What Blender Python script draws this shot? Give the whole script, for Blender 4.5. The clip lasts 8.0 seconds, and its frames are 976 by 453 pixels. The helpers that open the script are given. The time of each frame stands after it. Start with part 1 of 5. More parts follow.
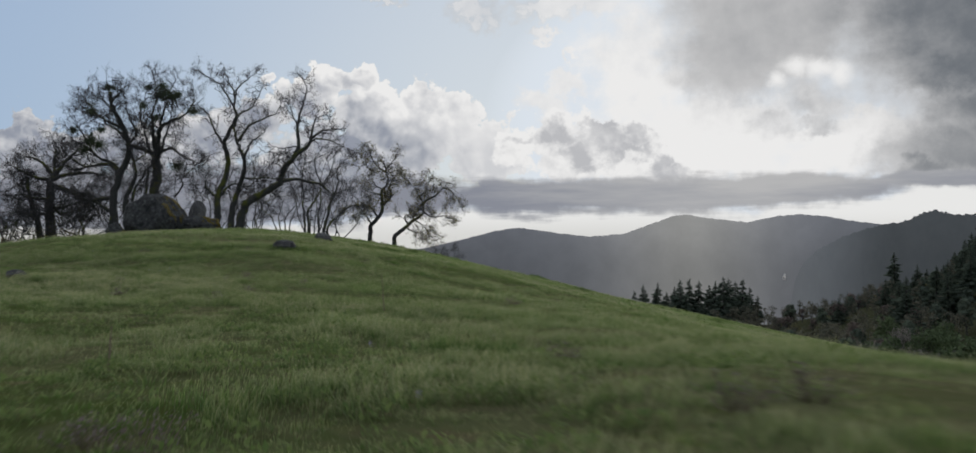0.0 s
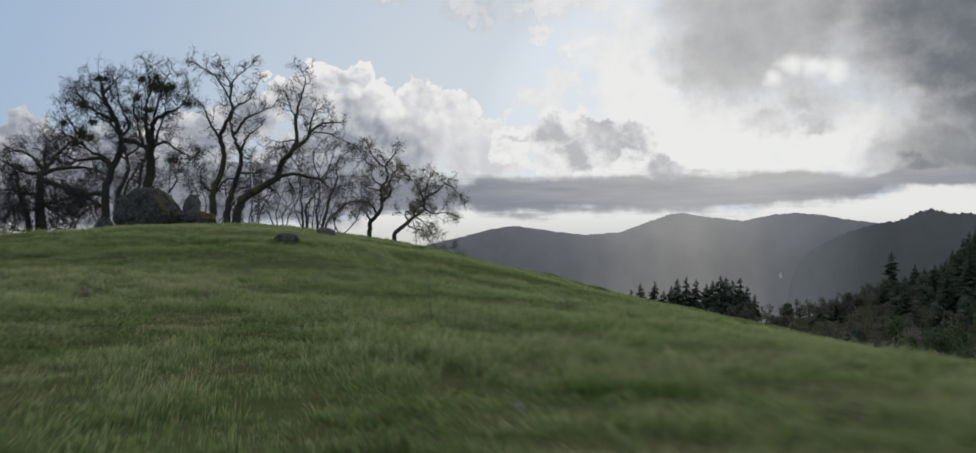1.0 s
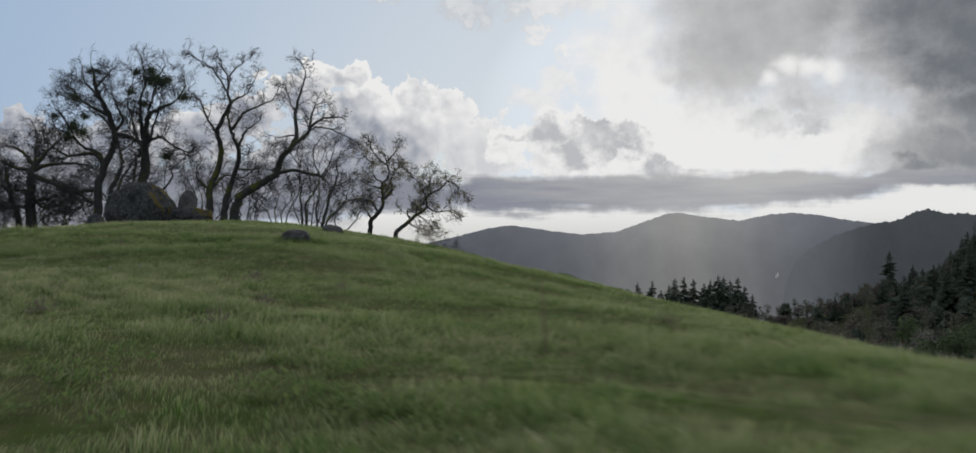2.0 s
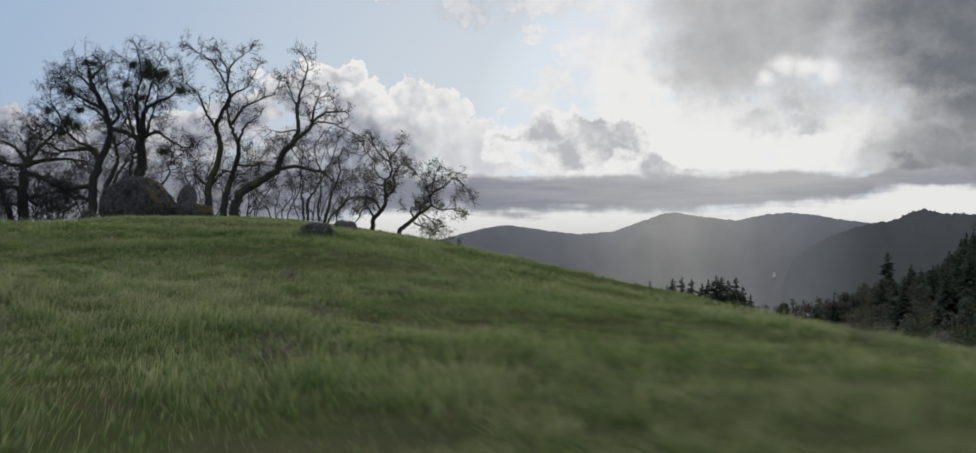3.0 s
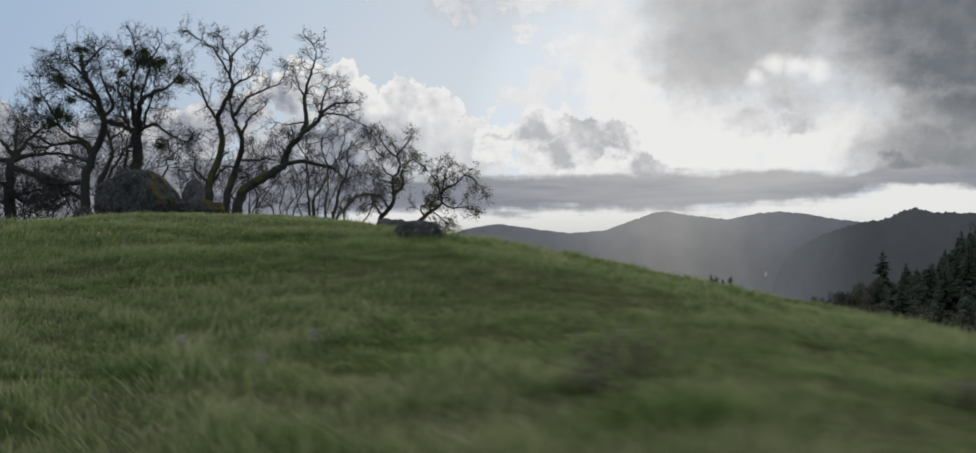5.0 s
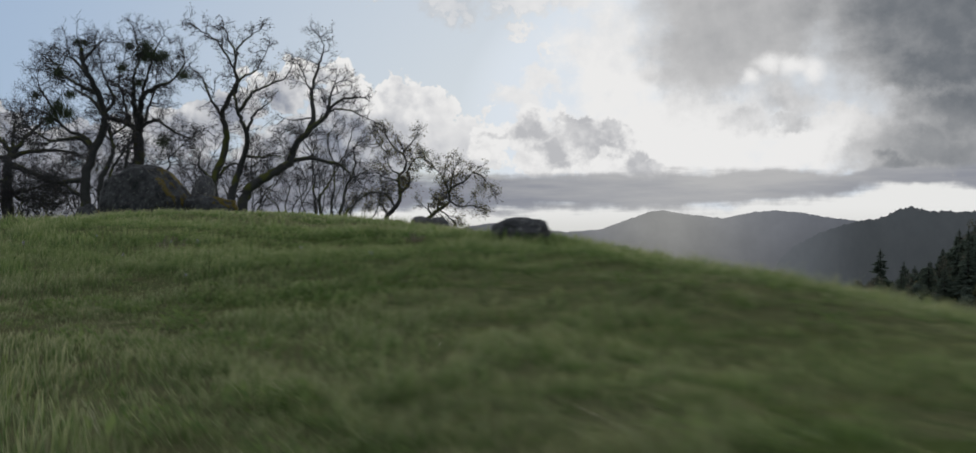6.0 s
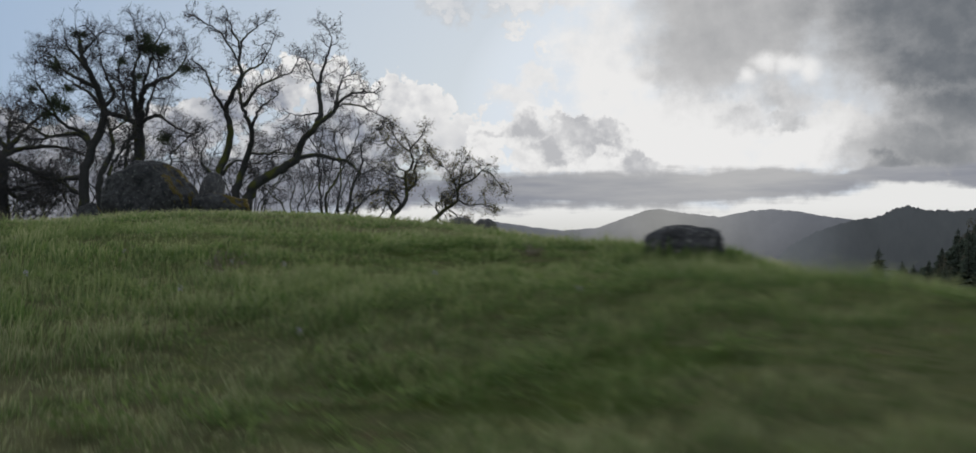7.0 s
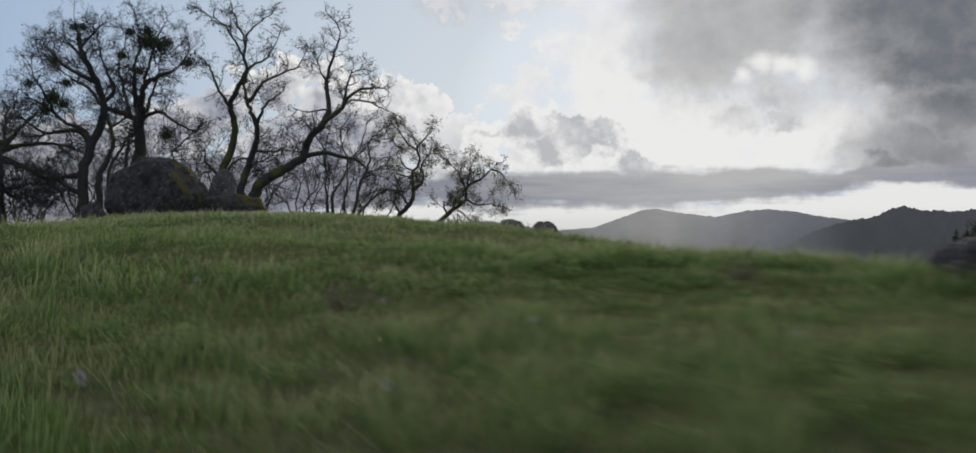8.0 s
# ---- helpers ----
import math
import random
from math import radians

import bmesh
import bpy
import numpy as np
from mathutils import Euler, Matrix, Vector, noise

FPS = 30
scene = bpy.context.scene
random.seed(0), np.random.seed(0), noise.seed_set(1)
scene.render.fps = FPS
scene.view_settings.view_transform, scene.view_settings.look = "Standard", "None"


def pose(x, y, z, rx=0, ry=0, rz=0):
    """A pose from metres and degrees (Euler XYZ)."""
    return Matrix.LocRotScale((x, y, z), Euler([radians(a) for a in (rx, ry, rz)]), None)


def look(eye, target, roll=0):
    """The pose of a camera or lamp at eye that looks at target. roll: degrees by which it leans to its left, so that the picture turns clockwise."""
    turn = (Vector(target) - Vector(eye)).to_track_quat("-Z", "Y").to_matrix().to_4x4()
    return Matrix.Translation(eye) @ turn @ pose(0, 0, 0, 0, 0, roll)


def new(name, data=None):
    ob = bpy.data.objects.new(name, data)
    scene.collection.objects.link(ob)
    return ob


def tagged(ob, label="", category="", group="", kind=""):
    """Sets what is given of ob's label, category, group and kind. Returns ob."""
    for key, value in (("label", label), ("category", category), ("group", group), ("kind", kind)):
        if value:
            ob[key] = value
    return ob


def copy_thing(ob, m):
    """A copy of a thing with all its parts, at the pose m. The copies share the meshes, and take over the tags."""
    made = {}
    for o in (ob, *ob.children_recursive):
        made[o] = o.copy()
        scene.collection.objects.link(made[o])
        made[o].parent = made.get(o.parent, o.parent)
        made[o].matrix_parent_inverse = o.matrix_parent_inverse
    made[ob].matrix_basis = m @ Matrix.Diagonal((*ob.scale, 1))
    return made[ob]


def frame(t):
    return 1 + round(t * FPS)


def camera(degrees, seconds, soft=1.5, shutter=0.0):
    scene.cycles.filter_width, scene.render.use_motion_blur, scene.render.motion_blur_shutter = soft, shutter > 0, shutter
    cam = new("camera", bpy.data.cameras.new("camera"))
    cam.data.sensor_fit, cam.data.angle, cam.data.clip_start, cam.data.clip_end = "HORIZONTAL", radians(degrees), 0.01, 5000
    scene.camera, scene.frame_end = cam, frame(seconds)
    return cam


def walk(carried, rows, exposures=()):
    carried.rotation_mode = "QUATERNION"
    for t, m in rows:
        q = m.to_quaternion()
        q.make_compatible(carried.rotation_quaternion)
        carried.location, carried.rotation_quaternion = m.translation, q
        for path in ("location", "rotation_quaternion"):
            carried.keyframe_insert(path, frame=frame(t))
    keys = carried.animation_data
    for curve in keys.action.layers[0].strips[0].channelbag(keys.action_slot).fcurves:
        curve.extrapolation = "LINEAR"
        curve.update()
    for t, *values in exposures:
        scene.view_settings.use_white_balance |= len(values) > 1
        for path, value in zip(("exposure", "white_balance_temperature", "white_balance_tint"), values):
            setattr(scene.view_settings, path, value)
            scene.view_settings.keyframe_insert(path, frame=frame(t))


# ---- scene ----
cam = camera(50.9, 8.0, soft=1.6, shutter=0.8)
EYE, TILT = 0.72, 1.3
# seconds, then metres right, ahead and up of the first eye, then yaw, pitch and roll in degrees
ROWS = [
    (0.0, 0.0, 0.0, 0.0, 0.0, 0.0, 0.0),
    (0.5, -0.264, 1.07, -0.056, -0.12, -0.113, -0.079),
    (1.0, -0.553, 2.152, -0.115, -0.225, -0.101, -0.078),
    (1.5, -0.865, 3.315, -0.126, -0.338, -0.118, -0.142),
    (3.0, -1.949, 6.607, -0.283, -0.647, -0.151, -0.225),
    (3.5, -2.354, 7.83, -0.265, -0.772, -0.141, -0.232),
    (4.0, -2.75, 8.938, -0.24, -0.893, -0.183, -0.194),
    (4.5, -3.223, 9.96, -0.277, -1.033, -0.2, -0.209),
    (6.0, -4.675, 12.69, -0.313, -1.405, -0.263, -0.189),
    (6.5, -5.149, 13.776, -0.301, -1.525, -0.321, -0.199),
    (7.0, -5.592, 14.799, -0.251, -1.615, -0.358, -0.279),
    (7.5, -6.036, 15.789, -0.225, -1.765, -0.35, -0.267),
    (8.0, -6.501, 16.783, -0.212, -1.851, -0.378, -0.365),
]
walk(cam, [(t, pose(0, 0, EYE, TILT) @ pose(x, y, z, 90 + pitch, roll, yaw)) for t, x, y, z, yaw, pitch, roll in ROWS],
     exposures=[(0.0, 0.0), (8.0, 0.0)])

# ---------------------------------------------------------------- node helpers


class Tree:
    """Short hand for building node trees."""

    def __init__(self, tree):
        self.t = tree
        tree.nodes.clear()

    def node(self, kind, **settings):
        n = self.t.nodes.new(kind)
        for key, value in settings.items():
            setattr(n, key, value)
        return n

    def put(self, socket, value):
        if isinstance(value, bpy.types.NodeSocket):
            self.t.links.new(value, socket)
        elif value is not None:
            socket.default_value = value

    def math(self, op, a, b=None, c=None, clamp=False):
        n = self.node("ShaderNodeMath", operation=op, use_clamp=clamp)
        for s, v in zip(n.inputs, (a, b, c)):
            self.put(s, v)
        return n.outputs[0]

    def vec(self, op, a, b=None, out=0):
        n = self.node("ShaderNodeVectorMath", operation=op)
        self.put(n.inputs[0], a)
        self.put(n.inputs[1], b)
        return n.outputs[out]

    def scale(self, a, k):
        n = self.node("ShaderNodeVectorMath", operation="SCALE")
        self.put(n.inputs[0], a)
        self.put(n.inputs["Scale"], k)
        return n.outputs[0]

    def xyz(self, x, y, z=0.0):
        n = self.node("ShaderNodeCombineXYZ")
        for s, v in zip(n.inputs, (x, y, z)):
            self.put(s, v)
        return n.outputs[0]

    def noise(self, at, scale, detail=4.0, rough=0.55, distortion=0.0):
        n = self.node("ShaderNodeTexNoise")
        self.put(n.inputs["Vector"], at)
        n.inputs["Scale"].default_value = scale
        n.inputs["Detail"].default_value = detail
        n.inputs["Roughness"].default_value = rough
        n.inputs["Distortion"].default_value = distortion
        return n.outputs["Fac"]

    def step(self, x, lo, hi, a=0.0, b=1.0):
        n = self.node("ShaderNodeMapRange", interpolation_type="SMOOTHSTEP")
        for s, v in zip(n.inputs, (x, lo, hi, a, b)):
            self.put(s, v)
        return n.outputs[0]

    def mix(self, fac, a, b):
        n = self.node("ShaderNodeMix", data_type="RGBA")
        self.put(n.inputs[0], fac)
        for s, v in ((n.inputs[6], a), (n.inputs[7], b)):
            self.put(s, (*v, 1.0) if isinstance(v, tuple) and len(v) == 3 else v)
        return n.outputs[2]


# ---------------------------------------------------------------- world, sun
SUN_AZ, SUN_EL = 14.0, 7.5  # degrees to the right of +y, and up
# cloud heaps: azimuth, elevation, half width, half height, all in degrees
CUMULUS = [(-8.3, 9.4, 1.4, 0.9), (-7.1, 9.6, 1.0, 0.8), (-6.4, 7.6, 2.4, 1.9), (-3.3, 8.3, 1.5, 1.1), (-1.7, 7.0, 1.6, 1.5), (-4.3, 6.3, 3.3, 2.1),
           (-9.6, 8.2, 2.0, 1.6), (-11.8, 9.3, 0.5, 0.4), (-12.8, 7.0, 2.7, 1.3), (-0.3, 5.4, 1.9, 1.4), (-7.8, 4.7, 5.8, 2.4), (-15.4, 5.7, 2.9, 1.9),
           (-19.6, 5.0, 3.4, 1.7), (-23.9, 6.5, 1.0, 0.9), (-24.9, 5.7, 2.0, 0.9), (-23.3, 4.8, 3.5, 1.6), (0.6, 4.8, 2.1, 1.2), (-0.2, 5.9, 2.0, 1.7)]
MIDDLE = [(1.6, 5.8, 1.9, 1.0), (4.0, 5.8, 1.9, 1.3), (6.3, 6.0, 2.1, 1.2), (8.0, 5.7, 1.4, 1.0), (4.7, 4.6, 3.8, 0.9), (8.5, 4.5, 2.0, 1.0),
          (10.4, 4.3, 1.2, 0.8)]
PATCH = [(4.0, 6.2, 1.1, 0.6), (4.7, 5.2, 1.0, 0.6), (5.4, 4.6, 0.7, 0.5), (7.0, 6.0, 1.4, 0.8), (8.0, 5.4, 0.9, 0.3), (10.4, 4.5, 0.9, 0.5),
         (9.7, 5.0, 0.5, 0.3), (6.3, 6.8, 1.4, 0.3), (1.8, 6.0, 0.6, 0.3), (8.2, 6.6, 0.7, 0.3)]
HOOK = [(16.7, 9.8, 0.9, 0.4), (18.1, 9.7, 1.1, 0.45), (19.0, 9.4, 0.5, 0.6), (15.7, 9.2, 0.4, 0.4)]
GREY = [(17.1, 8.0, 1.9, 1.3), (15.5, 7.1, 1.6, 0.7), (17.4, 6.8, 1.3, 0.5), (17.0, 9.1, 0.6, 0.4), (13.2, 9.8, 2.0, 2.1), (20.2, 3.8, 1.8, 0.5),
        (21.4, 4.9, 1.5, 1.0)]
VEIL = [(8.2, 9.6, 3.2, 4.5), (7.5, 5.6, 5.5, 3.1), (13.5, 5.8, 5.6, 2.8), (4.0, 13.4, 4.2, 0.8), (-0.8, 13.3, 1.9, 1.0), (18.1, 5.0, 4.4, 1.7),
        (20.5, 6.2, 2.8, 1.4), (3.0, 11.9, 0.8, 0.3), (4.8, 10.6, 0.5, 0.3), (-5.7, 13.5, 1.2, 0.3), (4.4, 9.0, 1.4, 0.9), (3.3, 7.7, 1.7, 0.9),
        (40.0, 14.0, 14.0, 14.0), (25.0, 30.0, 40.0, 14.0)]
SHEET = [(15.9, 12.6, 4.8, 2.1), (15.5, 11.0, 4.2, 2.1), (25.5, 12.2, 6.6, 4.6), (26.0, 9.3, 5.6, 2.0), (14.2, 12.1, 2.6, 2.1), (25.2, 5.0, 3.4, 1.9),
         (23.5, 4.0, 2.1, 0.8), (26.4, 7.0, 4.0, 2.2), (36.0, 13.0, 12.0, 7.0)]
STRATUS = [(-5.0, 2.9, 4.8, 1.0), (2.3, 3.0, 7.0, 1.0), (7.5, 3.0, 6.2, 1.0), (11.9, 3.0, 3.7, 1.0), (17.1, 3.2, 4.1, 0.9), (19.9, 3.2, 2.2, 0.6),
           (23.5, 3.6, 3.2, 0.4), (-13.1, 2.8, 6.6, 1.6), (-21.7, 2.5, 6.0, 1.6), (33.0, 3.6, 9.0, 0.6)]


def build_world():
    world = bpy.data.worlds.new("evening_sky")
    scene.world = world
    world.use_nodes = True
    k = Tree(world.node_tree)
    way = k.node("ShaderNodeTexCoord").outputs["Generated"]
    part_xyz = k.node("ShaderNodeSeparateXYZ")
    k.put(part_xyz.inputs[0], way)
    x, y, z = part_xyz.outputs
    az = k.math("MULTIPLY", k.math("ARCTAN2", x, y), 57.2958)
    el = k.math("MULTIPLY", k.math("ARCSINE", z), 57.2958)
    here = k.xyz(az, el)
    coarse = k.noise(way, 13.0, 7.0, 0.6)
    fine = k.noise(way, 42.0, 6.0, 0.62)
    soft = k.noise(k.vec("MULTIPLY", way, (1.0, 1.0, 2.6)), 7.0, 7.0, 0.58)
    flat = k.noise(k.vec("MULTIPLY", way, (1.0, 1.0, 9.0)), 9.0, 6.0, 0.6)

    def drift(scale, amount):
        n = k.node("ShaderNodeTexNoise")
        k.put(n.inputs["Vector"], way)
        n.inputs["Scale"].default_value, n.inputs["Detail"].default_value, n.inputs["Roughness"].default_value = scale, 6.0, 0.62
        return k.scale(k.vec("SUBTRACT", n.outputs["Color"], (0.5, 0.5, 0.5)), amount)

    bent = k.vec("ADD", k.vec("ADD", here, drift(11.0, 2.6)), drift(40.0, 2.6))
    lit = k.math("SUBTRACT", coarse, k.noise(k.vec("ADD", way, (0.008, 0.0, 0.010)), 13.0, 7.0, 0.6))
    lit2 = k.math("SUBTRACT", fine, k.noise(k.vec("ADD", way, (0.002, 0.0, 0.0035)), 42.0, 6.0, 0.62))
    relief = k.math("ADD", k.math("MULTIPLY", lit, -4.2), k.math("MULTIPLY", lit2, -0.9))

    swirl = k.vec("ADD", way, k.scale(drift(16.0, 1.0), 0.028))

    def puff(off):
        n = k.node("ShaderNodeTexVoronoi", feature="SMOOTH_F1")
        k.put(n.inputs["Vector"], k.vec("ADD", swirl, off))
        n.inputs["Scale"].default_value, n.inputs["Detail"].default_value, n.inputs["Roughness"].default_value, n.inputs["Smoothness"].default_value = 30.0, 2.0, 0.55, 0.6
        return n.outputs["Distance"]

    # rounded heads: bright where they face the sun
    dome = puff((0.0, 0.0, 0.0))
    billow = k.math("SUBTRACT", dome, puff((0.0050, 0.0, 0.0060)))

    def heap(blobs, wobble, at):
        top = None
        for a, e, w, h in blobs:
            d = k.vec("LENGTH", k.vec("MULTIPLY", k.vec("SUBTRACT", at, (a, e, 0)), (1 / w, 1 / h, 0)), out=1)
            top = d if top is None else k.math("SMOOTH_MIN", top, d, 0.2)
        return k.math("ADD", k.math("SUBTRACT", 1.0, top), wobble)

    def wob(field, amp, field2=None, amp2=0.0):
        w = k.math("MULTIPLY", k.math("SUBTRACT", field, 0.5), amp)
        return w if field2 is None else k.math("ADD", w, k.math("MULTIPLY", k.math("SUBTRACT", field2, 0.5), amp2))

    sun_gap = k.vec("LENGTH", k.vec("MULTIPLY", k.vec("SUBTRACT", here, (SUN_AZ, SUN_EL - 0.5, 0)), (1 / 11.0, 1 / 7.5, 0)), out=1)
    glow = k.step(sun_gap, 1.6, 0.1)
    sky = k.node("ShaderNodeTexSky", sky_type="NISHITA", sun_disc=False, sun_elevation=radians(SUN_EL), sun_rotation=radians(SUN_AZ))
    sky.air_density, sky.dust_density, sky.ozone_density = 1.0, 0.4, 3.0
    clear = k.node("ShaderNodeBackground")
    k.put(clear.inputs["Color"], sky.outputs[0])
    clear.inputs["Strength"].default_value = 0.06

    # high thin haze, bright veil, the grey heaps, the dark sheet, the flat bases and the pale strip over the hills
    haze_tone = k.mix(k.step(sun_gap, 4.0, 1.2), (0.42, 0.545, 0.74), (0.70, 0.76, 0.83))
    open_sky = k.step(k.math("ADD", k.vec("LENGTH", k.vec("MULTIPLY", here, (1 / 50.0, 1 / 26.0, 0)), out=1), wob(soft, 0.9)), 0.75, 1.1)
    haze_tone = k.mix(open_sky, haze_tone, (0.80, 0.83, 0.89))
    veil_h = heap(VEIL, wob(soft, 1.6, coarse, 1.6), k.vec("ADD", bent, drift(60.0, 2.4)))
    veil = k.step(veil_h, -0.2, 0.6)
    veil_tone = k.mix(k.math("ADD", glow, k.math("ADD", wob(coarse, 2.2, fine, 0.8), 0.25), clamp=True), (0.62, 0.64, 0.67), (0.835, 0.83, 0.825))
    core = heap(CUMULUS, wob(soft, 0.8), bent)
    h1 = k.math("ADD", core, k.math("ADD", wob(coarse, 1.0, fine, 0.8), k.math("MULTIPLY", k.math("SUBTRACT", 0.85, dome), 0.55)))
    heap_mask = k.step(h1, 0.0, 0.10)
    shade = k.math("ADD", k.math("MULTIPLY", k.step(core, 0.05, 0.7), 0.42), k.math("ADD", k.math("MULTIPLY", relief, 0.30), k.math("MULTIPLY", billow, 0.7)))
    shade = k.math("ADD", shade, k.step(k.math("SUBTRACT", el, k.step(az, -3.0, -10.0, 0.0, 2.4)), 8.0, 4.0, -0.04, 0.50), clamp=True)
    shade = k.math("MULTIPLY", shade, k.step(az, -5.0, 0.0, 1.0, 0.4))
    heap_tone = k.mix(shade, (0.835, 0.83, 0.825), (0.285, 0.31, 0.37))
    h2 = heap(MIDDLE, k.math("ADD", wob(coarse, 1.6, fine, 0.9), k.math("MULTIPLY", k.math("SUBTRACT", 0.95, dome), 0.9)), bent)
    patch = k.step(heap(PATCH, wob(coarse, 2.2, fine, 2.6), bent), -0.55, 0.75)
    mid_mask = k.math("MAXIMUM", k.step(h2, 0.0, 0.22), patch)
    mid_shade = k.math("ADD", k.math("MULTIPLY", patch, 0.9), k.math("MULTIPLY", k.math("ADD", relief, billow), 0.6), clamp=True)
    grey_mask = k.step(heap(GREY, wob(coarse, 1.8, fine, 0.9), bent), -0.35, 0.9)
    mid_tone = k.mix(mid_shade, (0.835, 0.83, 0.825), (0.49, 0.495, 0.515))
    h3 = k.math("ADD", heap(SHEET, wob(soft, 0.9, coarse, 0.4), bent), 0.2)
    sheet_mask = k.step(h3, -0.45, 0.5)
    deep = k.math("ADD", k.math("MULTIPLY", k.step(h3, 0.0, 1.0), k.math("MULTIPLY", k.step(az, 16.8, 20.8, 0.2, 1.0), k.step(el, 5.0, 8.5, 0.7, 1.0))), k.math("MULTIPLY", relief, 0.18), clamp=True)
    sheet_tone = k.mix(deep, (0.52, 0.52, 0.525), (0.155, 0.17, 0.19))
    h4 = k.math("ADD", heap(STRATUS, wob(flat, 1.5, coarse, 1.5), k.vec("ADD", here, drift(14.0, 1.2))), 0.22)
    strat_mask = k.step(h4, -0.12, 0.5)
    strat_tone = k.mix(k.math("ADD", glow, wob(flat, 1.5), clamp=True), (0.245, 0.26, 0.305), (0.46, 0.46, 0.465))
    tone = k.mix(veil, haze_tone, veil_tone)
    tone = k.mix(heap_mask, tone, heap_tone)
    tone = k.mix(mid_mask, tone, mid_tone)
    tone = k.mix(grey_mask, tone, k.mix(k.math("ADD", 0.5, relief, clamp=True), (0.72, 0.72, 0.725), (0.50, 0.505, 0.515)))
    tone = k.mix(sheet_mask, tone, sheet_tone)
    tone = k.mix(k.step(heap(HOOK, wob(coarse, 1.2, fine, 0.8), k.vec("ADD", here, drift(24.0, 1.3))), -0.6, 0.9), tone, (0.835, 0.83, 0.825))
    strip_top = k.math("ADD", k.step(az, -13.0, -2.0, 1.25, 2.2), k.math("ADD", k.step(az, 14.6, 15.4, 0.0, 0.35), k.step(az, 20.5, 23.5, 0.0, 1.0)))
    strip = k.step(k.math("SUBTRACT", k.math("ADD", el, wob(coarse, 2.0)), strip_top), 0.25, -0.25)
    tone = k.mix(strip, tone, k.mix(k.step(el, 0.4, 2.2), (0.66, 0.66, 0.64), (0.80, 0.80, 0.79)))
    tone = k.mix(strat_mask, tone, strat_tone)
    cover = k.math("MAXIMUM", veil, k.math("ADD", 0.78, k.math("MULTIPLY", open_sky, 0.2)))
    cover = k.math("MAXIMUM", cover, k.step(el, 6.0, 3.0))
    cover = k.math("MAXIMUM", cover, k.step(sun_gap, 2.0, 1.0))
    for m in (heap_mask, mid_mask, sheet_mask, strat_mask, strip):
        cover = k.math("MAXIMUM", cover, m)
    cloud = k.node("ShaderNodeBackground")
    k.put(cloud.inputs["Color"], tone)
    cloud.inputs["Strength"].default_value = 1.0
    both = k.node("ShaderNodeMixShader")
    k.put(both.inputs[0], cover)
    k.t.links.new(clear.outputs[0], both.inputs[1])
    k.t.links.new(cloud.outputs[0], both.inputs[2])
    k.t.links.new(both.outputs[0], k.node("ShaderNodeOutputWorld").inputs[0])


build_world()
sun_data = bpy.data.lights.new("sun", "SUN")
sun_data.energy, sun_data.angle, sun_data.color = 2.65, radians(16), (1.0, 0.95, 0.87)
sun = new("sun", sun_data)
sun_way = Vector((math.sin(radians(SUN_AZ)), math.cos(radians(SUN_AZ)), math.tan(radians(SUN_EL))))
sun.matrix_world = look(sun_way * 100, (0, 0, 0))


# ---------------------------------------------------------------- materials
def material(name, build):
    m = bpy.data.materials.new(name)
    m.use_nodes = True
    k = Tree(m.node_tree)
    k.t.links.new(build(k), k.node("ShaderNodeOutputMaterial").inputs[0])
    return m


def surface(k, colour, rough=0.9, bump=None, depth=0.02, through_light=0.0, specular=0.2):
    p = k.node("ShaderNodeBsdfPrincipled")
    k.put(p.inputs["Base Color"], (*colour, 1.0) if isinstance(colour, tuple) else colour)
    k.put(p.inputs["Roughness"], rough)
    p.inputs["Specular IOR Level"].default_value = specular
    if bump is not None:
        b = k.node("ShaderNodeBump")
        b.inputs["Distance"].default_value = depth
        k.put(b.inputs["Height"], bump)
        k.t.links.new(b.outputs[0], p.inputs["Normal"])
    if not through_light:
        return p.outputs[0]
    tr = k.node("ShaderNodeBsdfTranslucent")
    k.put(tr.inputs["Color"], (*colour, 1.0) if isinstance(colour, tuple) else colour)
    m = k.node("ShaderNodeMixShader")
    m.inputs[0].default_value = through_light
    k.t.links.new(p.outputs[0], m.inputs[1])
    k.t.links.new(tr.outputs[0], m.inputs[2])
    return m.outputs[0]


def position(k):
    return k.node("ShaderNodeNewGeometry").outputs["Position"]


